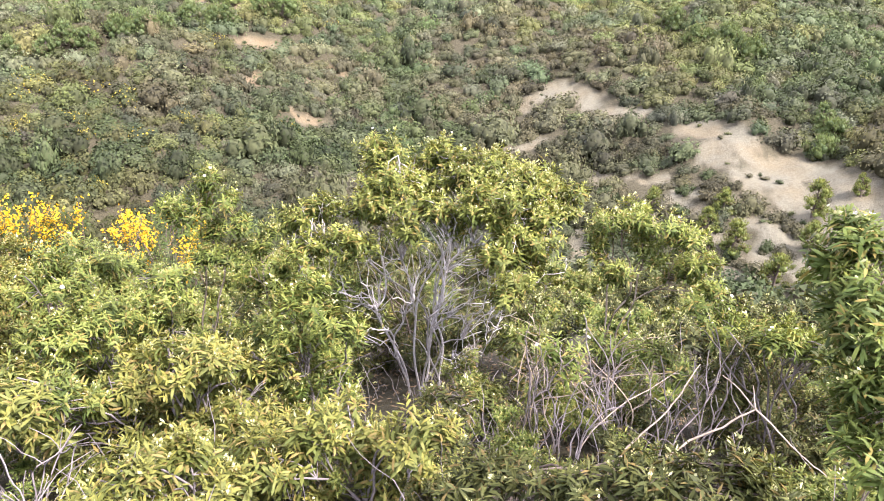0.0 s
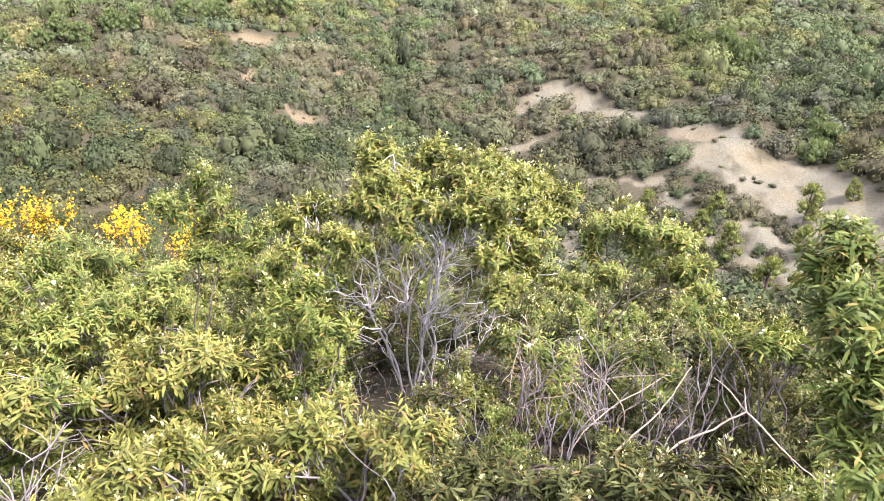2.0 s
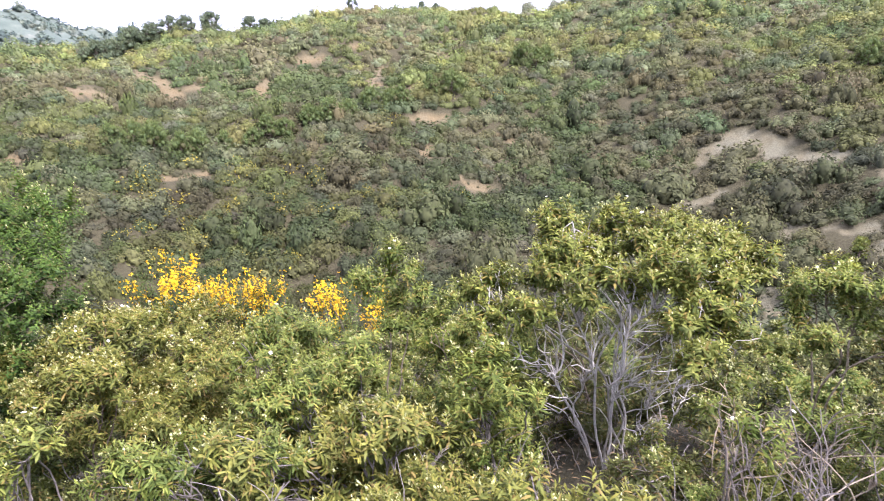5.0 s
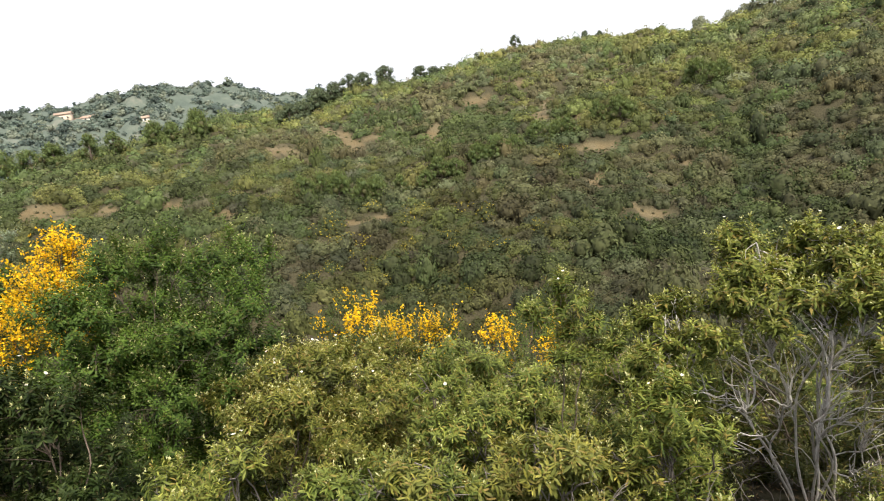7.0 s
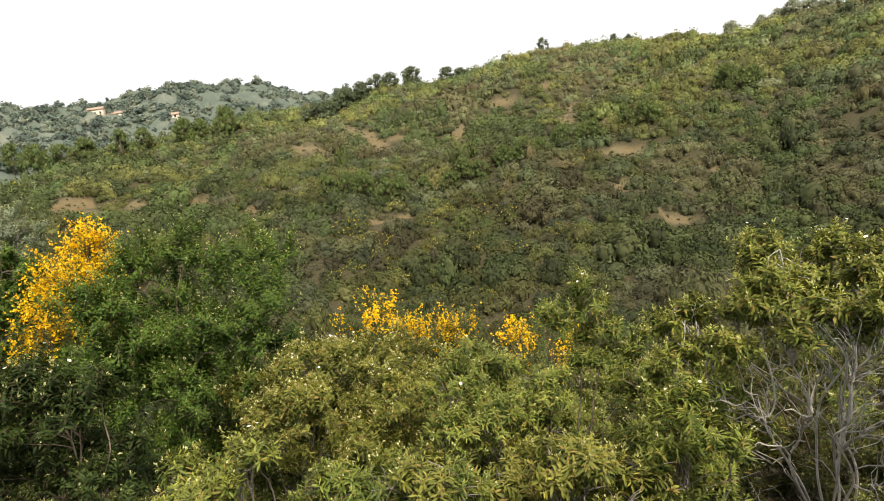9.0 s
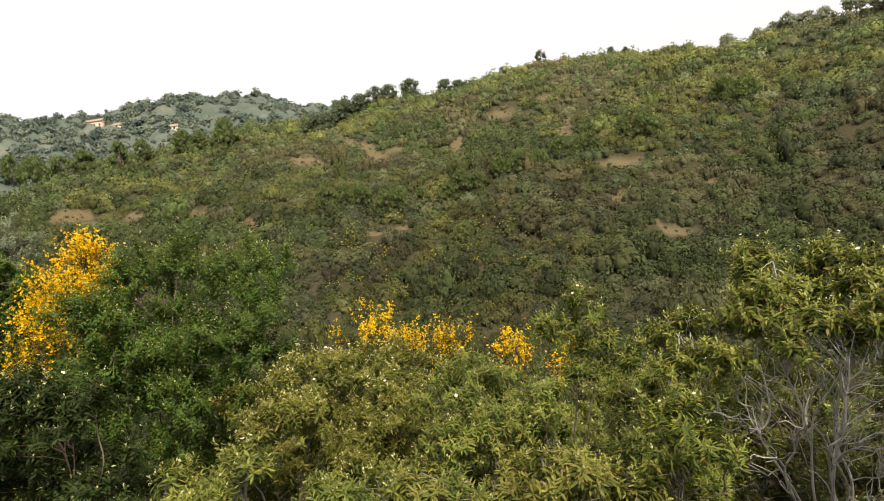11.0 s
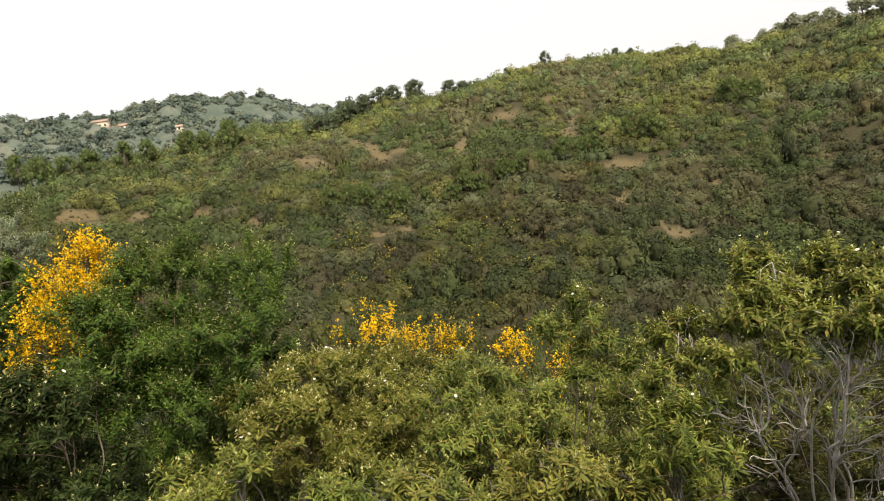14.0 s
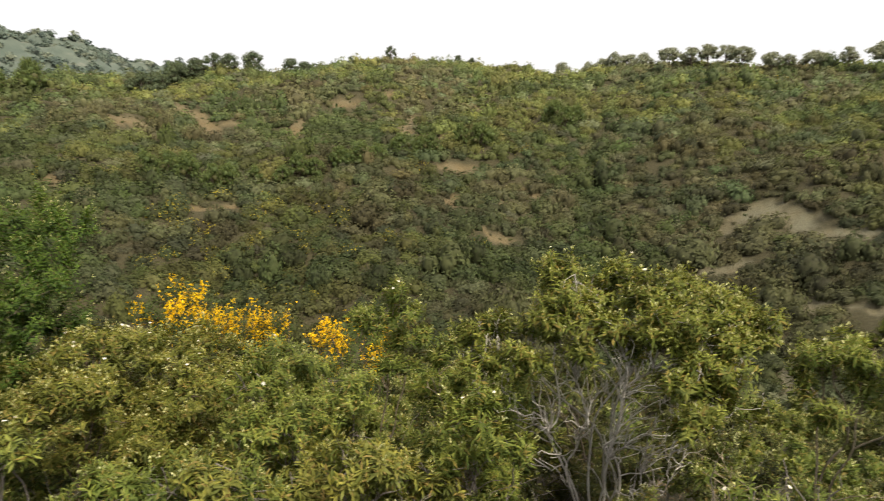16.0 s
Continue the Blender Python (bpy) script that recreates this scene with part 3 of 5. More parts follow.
def scatter_scrub(name, label, xs, ys, rad, hgt, cols, flowers, templates, seed, sink=0.1, category="scrub", lean=0.35):
    """Many shrubs in one mesh; flowers: the share of tufts in bloom."""
    rs = np.random.RandomState(seed)
    V, Q, T, C, off = [], [], [], [], 0
    zs = ground_z(xs, ys)
    sx_, sy_ = np.clip((ground_z(xs + 0.5, ys) - ground_z(xs - 0.5, ys)), -0.8, 0.8), np.clip((ground_z(xs, ys + 0.5) - ground_z(xs, ys - 0.5)), -0.8, 0.8)
    for i in range(len(xs)):
        tv, tq, tt, tid = templates[rs.randint(len(templates))]
        a = rs.uniform(0, 6.28)
        ca, sa = math.cos(a), math.sin(a)
        v = np.empty_like(tv)
        sx, sy = rad[i] * rs.uniform(0.85, 1.2), rad[i] * rs.uniform(0.85, 1.2)
        v[:, 0] = (tv[:, 0] * ca - tv[:, 1] * sa) * sx + xs[i]
        v[:, 1] = (tv[:, 0] * sa + tv[:, 1] * ca) * sy + ys[i]
        v[:, 2] = tv[:, 2] * hgt[i] + zs[i] - sink + lean * ((v[:, 0] - xs[i]) * sx_[i] + (v[:, 1] - ys[i]) * sy_[i])
        c = np.broadcast_to(cols[i], (len(tv), 3)) * rs.uniform(0.8, 1.2, tid.max() + 2)[tid][:, None]
        c[tid < 0] = c[tid < 0] * 0.7 + np.array([0.010, 0.009, 0.006])  # twiggy inside, its colour darkened to stand for inner shade
        if flowers[i] > 0:
            bloom = rs.rand(tid.max() + 2) < flowers[i] * 2
            m = (bloom[tid] & (tid >= 0))
            c[m] = (0.25, 0.21, 0.03)
        V.append(v)
        Q.append(tq + off)
        T.append(tt + off)
        C.append(c)
        off += len(tv)
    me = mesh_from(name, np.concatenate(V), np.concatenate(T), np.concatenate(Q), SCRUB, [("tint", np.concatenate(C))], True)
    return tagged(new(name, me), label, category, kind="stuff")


rs = np.random.RandomState(11)
T_LOW = [shrub_template(rs, 560, 0.085, 5) for _ in range(9)]
T_NEAR = [shrub_template(rs, 400, 0.1, 5) for _ in range(9)]
T_MID = [shrub_template(rs, 300, 0.095, 4) for _ in range(9)]
T_WOOD = [shrub_template(rs, 26, 0.27, 1) for _ in range(9)]
T_FAR = [shrub_template(rs, 110, 0.13, 3) for _ in range(9)]
SPECIES = np.array([(0.078, 0.089, 0.028), (0.051, 0.069, 0.024), (0.083, 0.080, 0.041), (0.106, 0.112, 0.034), (0.060, 0.076, 0.036), (0.080, 0.074, 0.036), (0.104, 0.112, 0.066)])


def sow(d0, d1, az0, az1, per_m2, seed):
    rs = np.random.RandomState(seed)
    n = int(0.5 * radians(az1 - az0) * (d1 * d1 - d0 * d0) * per_m2 * 4)
    d, a = np.sqrt(rs.uniform(d0 * d0, d1 * d1, n)), np.radians(rs.uniform(az0, az1, n))
    x, y = d * np.sin(a), d * np.cos(a)
    # none on the slips or so close below one that it would hide it, and each with room of its own
    keep = (bareness(x, y) < 0.12) & np.all([bareness(x * (1 + k / np.hypot(x, y)), y * (1 + k / np.hypot(x, y))) < 0.45 for k in (0.7, 1.4, 2.1)], axis=0)
    x, y = x[keep], y[keep]
    size = rs.uniform(0.75, 1.45, len(x)) * (1 + 0.08 * np.clip((np.hypot(x, y) - 60) / 50, 0, 1)) * np.where(rs.rand(len(x)) < 0.14, 1.5, 1.0)
    taken, chosen = {}, []
    for i in range(len(x)):
        cx, cy = int(x[i] // 2.5), int(y[i] // 2.5)
        if all((x[i] - x[j]) ** 2 + (y[i] - y[j]) ** 2 > (0.455 * (size[i] + size[j])) ** 2 for u in (-1, 0, 1) for v in (-1, 0, 1) for j in taken.get((cx + u, cy + v), ())):
            taken.setdefault((cx, cy), []).append(i)
            chosen.append(i)
    x, y, size = x[chosen], y[chosen], size[chosen]
    zone = relief(x * 0.9 + 90, y * 0.9 - 30, 8, 70) * 1.4 + rs.normal(0, 0.36, len(x))
    zone2 = relief(x * 1.3 - 70, y * 1.3 + 55, 6, 70) + rs.normal(0, 0.34, len(x))
    kind = np.where(zone > 0.75, 3, np.where(zone > 0.1, 0, np.where(zone > -0.55, 4, 2)))
    az, d = np.degrees(np.arctan2(x, y)), np.hypot(x, y)
    zone2 = zone2 + 0.55 * np.clip((-az - 8) / 25, 0, 1)
    zone = zone + 1.1 * np.clip((d - 72) / 35, 0, 1) * np.clip((az + 12) / 20, 0, 1)
    kind = np.where(zone > 0.75, 3, np.where(zone > 0.1, 0, np.where(zone > -0.55, 4, 2)))
    kind = np.where(zone2 > 0.75, 1, np.where(zone2 < -0.9, 5, kind))
    kind = np.where(rs.rand(len(x)) < 0.05, 6, kind)
    # darker at the foot, paler uphill: valley shade and haze put into the tint
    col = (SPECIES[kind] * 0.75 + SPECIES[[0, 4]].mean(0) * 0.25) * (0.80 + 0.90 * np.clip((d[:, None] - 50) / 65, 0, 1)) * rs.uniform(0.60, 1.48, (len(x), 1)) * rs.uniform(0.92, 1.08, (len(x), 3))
    r = size * np.where(kind == 1, 1.15, 1)
    h = r * rs.uniform(0.85, 1.4, len(x)) * np.where(rs.rand(len(x)) < 0.08, 1.6, 1.0)
    yellow = np.exp(-(((x + 16) / 9) ** 2 + ((y - 52) / 6) ** 2)) * 0.5 + 0.003
    fl = np.where(rs.rand(len(x)) < yellow, rs.uniform(0.05, 0.14, len(x)), 0)
    return x, y, r, h, col, fl


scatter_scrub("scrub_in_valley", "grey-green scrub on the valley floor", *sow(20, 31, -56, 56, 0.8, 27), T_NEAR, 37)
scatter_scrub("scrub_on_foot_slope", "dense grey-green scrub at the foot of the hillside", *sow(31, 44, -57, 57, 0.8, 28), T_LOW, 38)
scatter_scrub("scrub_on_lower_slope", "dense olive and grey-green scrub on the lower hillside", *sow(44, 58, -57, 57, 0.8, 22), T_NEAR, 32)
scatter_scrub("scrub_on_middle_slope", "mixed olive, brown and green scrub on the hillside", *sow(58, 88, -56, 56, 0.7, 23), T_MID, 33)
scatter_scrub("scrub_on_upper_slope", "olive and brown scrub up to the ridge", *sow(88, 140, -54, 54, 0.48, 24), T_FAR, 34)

# stunted tussocks in the bare slips
rs = np.random.RandomState(26)
n = 9000
d, a = np.sqrt(rs.uniform(28 ** 2, 105 ** 2, n)), np.radians(rs.uniform(-54, 56, n))
x, y = d * np.sin(a), d * np.cos(a)
keep = (bareness(x, y) > 0.4) & (rs.rand(n) < np.where(x > 14, 0.3, 0.7))
x, y = x[keep], y[keep]
scatter_scrub("tussocks_on_slip", "small dark tussocks scattered over the bare marl", x, y, rs.uniform(0.12, 0.42, len(x)), rs.uniform(0.1, 0.34, len(x)),
              SPECIES[rs.randint(0, 3, len(x))] * 0.9, np.zeros(len(x)), T_FAR, 36, 0.03)
RIB = np.array([(27.6, 33.6), (27.8, 32.7), (27.8, 31.4), (27.7, 30.2), (27.6, 29.2), (27.7, 27.7), (27.9, 26.9), (27.9, 26.1), (25.6, 33.0), (25.3, 34.5), (22.2, 36.7), (22.2, 35.3), (23.0, 35.3), (23.9, 25.5), (24.0, 24.6), (24.0, 26.3), (25.8, 26.0), (26.1, 25.2), (24.2, 31.6), (23.8, 29.6)])  # dark shrubs on the rib between the slips
scatter_scrub("scrub_on_rib", "dark grey-green shrubs on the rib between bare slips", RIB[:, 0], RIB[:, 1], rs.uniform(0.45, 0.85, len(RIB)), rs.uniform(0.5, 0.9, len(RIB)),
              SPECIES[rs.randint(1, 3, len(RIB))] * 0.9, np.zeros(len(RIB)), T_NEAR, 39, 0.05)


# woods on the far hill
rs = np.random.RandomState(41)
n = 5600
d, a = np.sqrt(rs.uniform(250 ** 2, 540 ** 2, n)), np.radians(rs.uniform(-62, -12, n))
x, y = d * np.sin(a), d * np.cos(a)
keep = relief(x * 0.35, y * 0.35) + 0.5 * relief(x * 0.12 + 9, y * 0.12) > -0.95 + 0.8 * rs.rand(n) ** 2 - 0.2
x, y = x[keep], y[keep]
near_house = np.min([np.hypot(x - d0 * math.sin(radians(a0)), (y - d0 * math.cos(radians(a0))) * 0.5) for a0, d0 in ((-40.9, 450), (-39.6, 452), (-27.9, 368), (-27.1, 372), (-23.1, 410), (-35.6, 390))], axis=0)
x, y = x[near_house > 7], y[near_house > 7]
r = rs.uniform(1.8, 4.6, len(x))
# blue-grey greens that carry the painted haze of distance
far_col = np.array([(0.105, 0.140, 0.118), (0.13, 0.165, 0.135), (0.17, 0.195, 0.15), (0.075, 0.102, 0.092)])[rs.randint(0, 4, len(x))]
scatter_scrub("woods_on_far_hill", "olive trees and woods on the far hill, haze in their colour", x, y, r, r * rs.uniform(0.8, 1.1, len(x)), far_col, np.zeros(len(x)), T_WOOD, 42, 0.3, "woods", 0.1)


# ---- pines ----
def pine_tree(x, y, height, width, label, rs, mat, trunk_share=0.35, clumps=26, flat=0.75, group="", cone=0.0):
    z = float(ground_z(x, y)) - 0.1
    top = base_empty("pine_tree", x, y, z, label, "tree", group)
    trunk, crown = Soup(), Soup()
    lean = rs.uniform(-0.12, 0.12, 2) * height
    tip = np.array([lean[0], lean[1], height * 0.86])
    p = wiggle_path(rs, (0, 0, 0), tip, 9, 0.012)
    add_tube(trunk, p, height * 0.028 + 0.03, 0.03, 7)
    for i in range(clumps):
        f = trunk_share + (1 - trunk_share) * ((i + rs.rand()) / clumps)
        start = p[0] + (tip - p[0]) * min(0.97, f * rs.uniform(0.75, 0.95))
        g = rs.uniform(0, 6.28)
        prof = math.sin(math.pi * min(1, 0.15 + 0.85 * (f - trunk_share) / (1 - trunk_share))) ** 0.6 * (1 - cone) + cone * (1.05 - (f - trunk_share) / (1 - trunk_share))
        rr = width / 2 * prof * rs.uniform(0.45, 0.95)
        c = np.array([math.cos(g) * rr + lean[0] * f, math.sin(g) * rr + lean[1] * f, height * (f * 0.92 + 0.03)])
        add_tube(trunk, wiggle_path(rs, start, c, 4, 0.03), height * 0.008 + 0.008, 0.008, 4)
        cr = width * rs.uniform(0.11, 0.2)
        e = np.repeat(np.linspace(-1.2, 1.5, 4), 6)
        g = np.tile(np.arange(6), 4) * 1.047 + np.repeat([0, 0.5, 0, 0.5], 6)
        ball = np.stack([np.cos(g) * np.cos(e), np.sin(g) * np.cos(e), np.sin(e) * flat], -1)
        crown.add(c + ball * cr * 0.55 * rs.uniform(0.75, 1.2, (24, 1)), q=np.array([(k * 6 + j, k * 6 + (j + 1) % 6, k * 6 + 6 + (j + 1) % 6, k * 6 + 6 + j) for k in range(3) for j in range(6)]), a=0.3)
        m = 64
        d = unit(rs.normal(0, 1, (m, 3)))
        d[:, 2] = np.where(d[:, 2] < -0.3, -d[:, 2], d[:, 2])
        pos = c + d * np.array([1, 1, flat]) * cr * rs.uniform(0.55, 1.0, (m, 1))
        # needles run from the first to the second colour towards each clump's top
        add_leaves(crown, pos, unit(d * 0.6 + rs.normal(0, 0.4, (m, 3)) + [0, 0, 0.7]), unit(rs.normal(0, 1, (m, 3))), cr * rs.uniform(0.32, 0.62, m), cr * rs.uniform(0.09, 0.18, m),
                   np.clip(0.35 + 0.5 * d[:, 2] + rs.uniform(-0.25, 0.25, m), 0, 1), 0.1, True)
    part_mesh("trunk", trunk.mesh("pine_trunk", BARK_DARK), top)
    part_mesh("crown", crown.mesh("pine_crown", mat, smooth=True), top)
    return top


def at_ridge(az, d):
    return d * math.sin(radians(az)), d * math.cos(radians(az))


rs = np.random.RandomState(51)
RIDGE_PINES = [  # bearing, distance, height, width
    (-24.3, 112, 3.6, 4.6), (-23.0, 116, 3.0, 4.4), (-21.7, 118, 4.2, 5.0), (-20.2, 120, 3.8, 4.2), (-19.0, 120, 4.4, 3.6), (-17.6, 122, 3.4, 3.4),
    (-15.6, 126, 5.6, 4.6), (-12.8, 130, 4.0, 3.4), (-11.6, 130, 2.4, 3.0), (-7.9, 134, 2.2, 1.4), (-4.4, 135, 4.0, 2.6), (1.3, 136, 2.4, 2.2), (2.3, 136, 2.0, 1.8), (7.1, 136, 2.6, 2.4), (8.2, 136, 1.8, 1.6),
    (10.1, 134, 4.6, 4.6), (12.2, 132, 3.8, 4.4), (13.3, 132, 4.2, 4.2), (14.4, 130, 4.4, 4.0), (15.4, 130, 4.2, 4.6), (16.4, 130, 4.8, 4.2),
    (18.5, 128, 4.6, 4.8), (20.2, 126, 5.4, 4.2), (21.4, 126, 5.0, 4.4), (22.6, 125, 5.6, 4.6), (23.8, 124, 5.4, 4.6), (25.9, 122, 4.8, 4.2), (27.2, 121, 4.4, 2.8), (28.8, 120, 4.2, 5.2), (31.0, 118, 4.6, 3.2), (33.3, 116, 5.2, 6.0)]
for az, d, hh, ww in RIDGE_PINES:
    airy = az > 17.5
    hh, ww = (hh * 0.7, ww * 0.84) if airy else (hh * (0.6 if az > 5 else 0.8), ww * (0.85 if az > 5 else 1.0))
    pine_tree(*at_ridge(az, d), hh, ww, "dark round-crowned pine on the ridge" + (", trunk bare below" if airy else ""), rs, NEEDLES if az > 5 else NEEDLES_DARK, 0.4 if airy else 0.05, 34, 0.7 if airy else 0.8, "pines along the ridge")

YOUNG_PINES = [(29.2, 26.8, 2.1, 1.8), (27.3, 24.6, 1.7, 1.4), (32.0, 26.6, 1.3, 1.1), (23.1, 32.6, 1.8, 1.5), (25.6, 29.4, 1.6, 1.4), (24.0, 28.5, 1.5, 1.3), (24.1, 26.5, 2.0, 1.7), (23.1, 27.2, 1.0, 0.8), (23.4, 22.7, 2.0, 1.7), (24.3, 21.7, 1.4, 1.2)]  # place, height, width
for px, py, hh, ww in YOUNG_PINES:
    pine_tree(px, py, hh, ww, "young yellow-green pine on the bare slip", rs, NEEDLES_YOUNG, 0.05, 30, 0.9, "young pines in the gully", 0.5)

# soft green young pines in a belt across the middle of the hillside
BELT = [(-240.1, 222.6), (-246.1, 240.0), (-239.4, 249.6), (-67.6, 74.5), (-64.4, 77.2), (-64.4, 82.1), (-61.9, 88.4), (-60.3, 89.7), (-56.2, 91.2), (-27.0, 59.4), (-25.8, 60.9), (-23.8, 60.3), (-21.4, 60.1), (-20.0, 61.1), (-17.8, 61.7), (-15.3, 61.3), (-13.8, 62.7), (-12.1, 62.8), (-9.9, 63.8), (-8.2, 64.2), (-6.6, 64.9), (-4.6, 69.2), (-2.3, 69.8), (-1.1, 69.0), (1.9, 71.7), (4.1, 71.4), (14.2, 84.6), (15.0, 81.7), (16.5, 82.6), (39.4, 53.5), (40.8, 53.2), (41.6, 52.3), (41.7, 49.6), (42.0, 48.3), (44.0, 53.5), (40.6, 58.7), (36.8, 34.8), (36.7, 33.7), (34.6, 32.3)]
for px, py in BELT:
    far = max(0.75, math.hypot(px, py) / 70)
    pine_tree(px, py, rs.uniform(1.7, 2.6) * far, rs.uniform(2.0, 3.2) * far, "bushy soft-green young pine on the hillside", rs, NEEDLES_SOFT, 0.02, 34, 1.1, "young pines on the hillside", 0.3)


# ---- houses and poles on the far hill ----
def box(soup, x0, y0, z0, x1, y1, z1):
    v = [(x, y, z) for z in (z0, z1) for y in (y0, y1) for x in (x0, x1)]
    soup.add(v, q=[(0, 2, 3, 1), (4, 5, 7, 6), (0, 1, 5, 4), (2, 6, 7, 3), (0, 4, 6, 2), (1, 3, 7, 5)])


def house(az, d, w, depth, h, turn, wall_mat, label):
    x, y = at_ridge(az, d)
    z = float(min(ground_z(x, y), ground_z(x + 3, y - 3), ground_z(x - 3, y - 3)))
    top = new("house")
    top.matrix_basis = pose(x, y, z, 0, 0, turn)
    tagged(top, label, "house", "houses on the far hill")
    s = Soup()
    box(s, -w / 2, -depth / 2, -1.5, w / 2, depth / 2, h)
    s.add([(-w / 2, -depth / 2, h), (-w / 2, depth / 2, h), (-w / 2, 0, h + depth * 0.22)], t=[(0, 2, 1)])
    s.add([(w / 2, -depth / 2, h), (w / 2, depth / 2, h), (w / 2, 0, h + depth * 0.22)], t=[(0, 1, 2)])
    part_mesh("wall", s.mesh("house_wall", wall_mat), top)
    r = Soup()
    e, o, rise = 0.5, depth / 2 + 0.5, depth * 0.22 + 0.12
    for sy in (-1, 1):
        r.add([(-w / 2 - e, sy * o, h - 0.1), (w / 2 + e, sy * o, h - 0.1), (w / 2 + e, 0, h + rise), (-w / 2 - e, 0, h + rise),
               (-w / 2 - e, sy * o, h - 0.3), (w / 2 + e, sy * o, h - 0.3), (w / 2 + e, 0, h + rise - 0.2), (-w / 2 - e, 0, h + rise - 0.2)],
              q=[(0, 1, 2, 3), (4, 7, 6, 5), (0, 4, 5, 1), (0, 3, 7, 4), (1, 5, 6, 2), (2, 6, 7, 3)])
    part_mesh("roof", r.mesh("house_roof", TILES), top)
    k = max(2, int(w / 3))
    for i in range(k):
        g = Soup()
        cx = -w / 2 + (i + 0.5) * w / k
        box(g, cx - 0.5, -depth / 2 - 0.06, h * 0.4, cx + 0.5, -depth / 2 + 0.1, h * 0.4 + 1.3)
        part_mesh("window", g.mesh("house_window", GLASS_DARK), top)
    return top


house(-40.9, 458, 9, 6, 5, 25, PLASTER_WARM, "peach-plastered house with a clay-tiled roof among trees")
house(-39.6, 462, 12, 6, 3, 25, PLASTER, "long low pale house beside the peach house")
house(-27.9, 378, 9, 7, 4, 10, PLASTER, "small white house on the far hill")
house(-27.1, 382, 6, 6, 4, 10, PLASTER, "small white outbuilding beside the white house")
house(-23.1, 420, 7, 6, 5, 0, PLASTER, "white house half hidden behind trees")
house(-35.6, 400, 7, 5, 3, 30, PLASTER, "low farm shed with a clay roof")
for az, d in ((-39.6, 250), (-38.2, 262)):
    x, y = at_ridge(az, d)
    s, arm = Soup(), Soup()
    top = base_empty("utility_pole", x, y, float(ground_z(x, y)) - 0.3, "weathered utility pole with a crossarm", "pole", "poles below the far hill")
    add_tube(s, [(0, 0, 0), (0, 0, 5), (0, 0, 10)], 0.16, 0.11, 8)
    part_mesh("post", s.mesh("pole_post", POLE_WOOD), top)
    box(arm, -1.2, -0.08, 9.2, 1.2, 0.08, 9.36)
    part_mesh("crossarm", arm.mesh("pole_crossarm", POLE_WOOD), top)


# ---- the shrubs in front ----
def shrub(name, root, lobes, label, category, leaf_mat, bark, seed, density=110, leaves=15, shoot=0.11, leaf=(0.072, 0.015), bare=0.5, stems=6, per_lobe=9, twigs=14,
          flower=None, flowers=0, young=1.0, simple=False, droop=0.25, r_root=0.009, group="", amount=0.035, shell=0.4, flower_size=0.012, bare_twigs=0, spread=0.12, buds=0.2, r_tip=0.0025):
    """One shrub: crooked branches, leafy shoots over rounded lobes, and its flowers."""
    rs = np.random.RandomState(seed)
    x, y = root
    z = float(ground_z(x, y))
    top = base_empty(name, x, y, z, label, category, group)
    o = np.array([x, y, z])
    wood, green, bloom = Soup(), Soup(), Soup()
    P, D = lobe_points(rs, lobes, density, shell)
    keep = P[:, 2] > ground_z(P[:, 0], P[:, 1]) + 0.05
    P, D = P[keep], D[keep]
    targets = []
    for (lx, ly, lz, r) in lobes:
        targets.append(np.array([lx, ly, lz - 0.2 * r]))
        for _ in range(per_lobe):
            targets.append(np.array([lx, ly, lz]) + unit(rs.normal(0, 1, 3)) * r * rs.uniform(0.3, 0.9))
    for _ in range(bare_twigs):
        q, f = lobes[rs.randint(len(lobes))], rs.uniform(0.45, 0.95)
        targets.append(o + (np.array(q[:3]) - o) * f + rs.normal(0, 0.1, 3))
    targets = [t for t in targets if t[2] > z + 0.1]
    nodes = grow_branches(rs, wood, o, targets, r_root, r_tip, amount, stems=stems, spread=spread)
    pick = rs.choice(len(P), min(len(P), twigs * len(lobes)), replace=False)
    for i in pick:
        j = int(np.argmin(np.linalg.norm(nodes - P[i], axis=1)))
        add_tube(wood, wiggle_path(rs, nodes[j], P[i], 4, 0.04), 0.0028, 0.0016, 3)
    axis = D * 0.8 + np.array([0, 0, 0.75]) + rs.normal(0, 0.28, D.shape)
    L = shoot * rs.uniform(0.6, 1.3, len(P)) * np.where(rs.rand(len(P)) < 0.12, 1.6, 1.0)
    add_shoots(green, rs, P - unit(axis) * L[:, None] * 0.5, axis, L, leaves, leaf[0], leaf[1], droop, simple, young)
    part_mesh("branchwork", wood.mesh("branches", bark, origin=o), top, bare and "crooked " + ("grey" if bark in (BARK_GREY, BARK_PALE) else "brown") + " branches" or "")
    tagged(part_mesh("foliage", green.mesh("foliage", leaf_mat, origin=o), top), kind="stuff")
    if buds:
        tips = rs.rand(len(P)) < buds * np.clip(0.4 + 1.2 * (P[:, 2] - P[:, 2].min()) / (np.ptp(P[:, 2]) + 0.01), 0, 1.3)
        add_buds(bloom, rs, P[tips] + unit(axis[tips]) * L[tips, None] * 0.52, axis[tips], 0.36 * leaf[0])
        tagged(part_mesh("bud_down", bloom.mesh("bud_down", BUD, origin=o), top, "pale downy buds at the shoot tips"), kind="stuff")
    if flower:
        up = np.argsort(-(P[:, 2] + rs.rand(len(P)) * 1.6 * (P[:, 2].max() - P[:, 2].min())))[:flowers]
        for i in up:
            tipp = P[i] + unit(axis[i]) * L[i] * 0.62
            m = 5
            g = np.arange(m) * 2 * math.pi / m + rs.rand()
            ax = unit(axis[i][None])
            a, b = side_axes(ax)
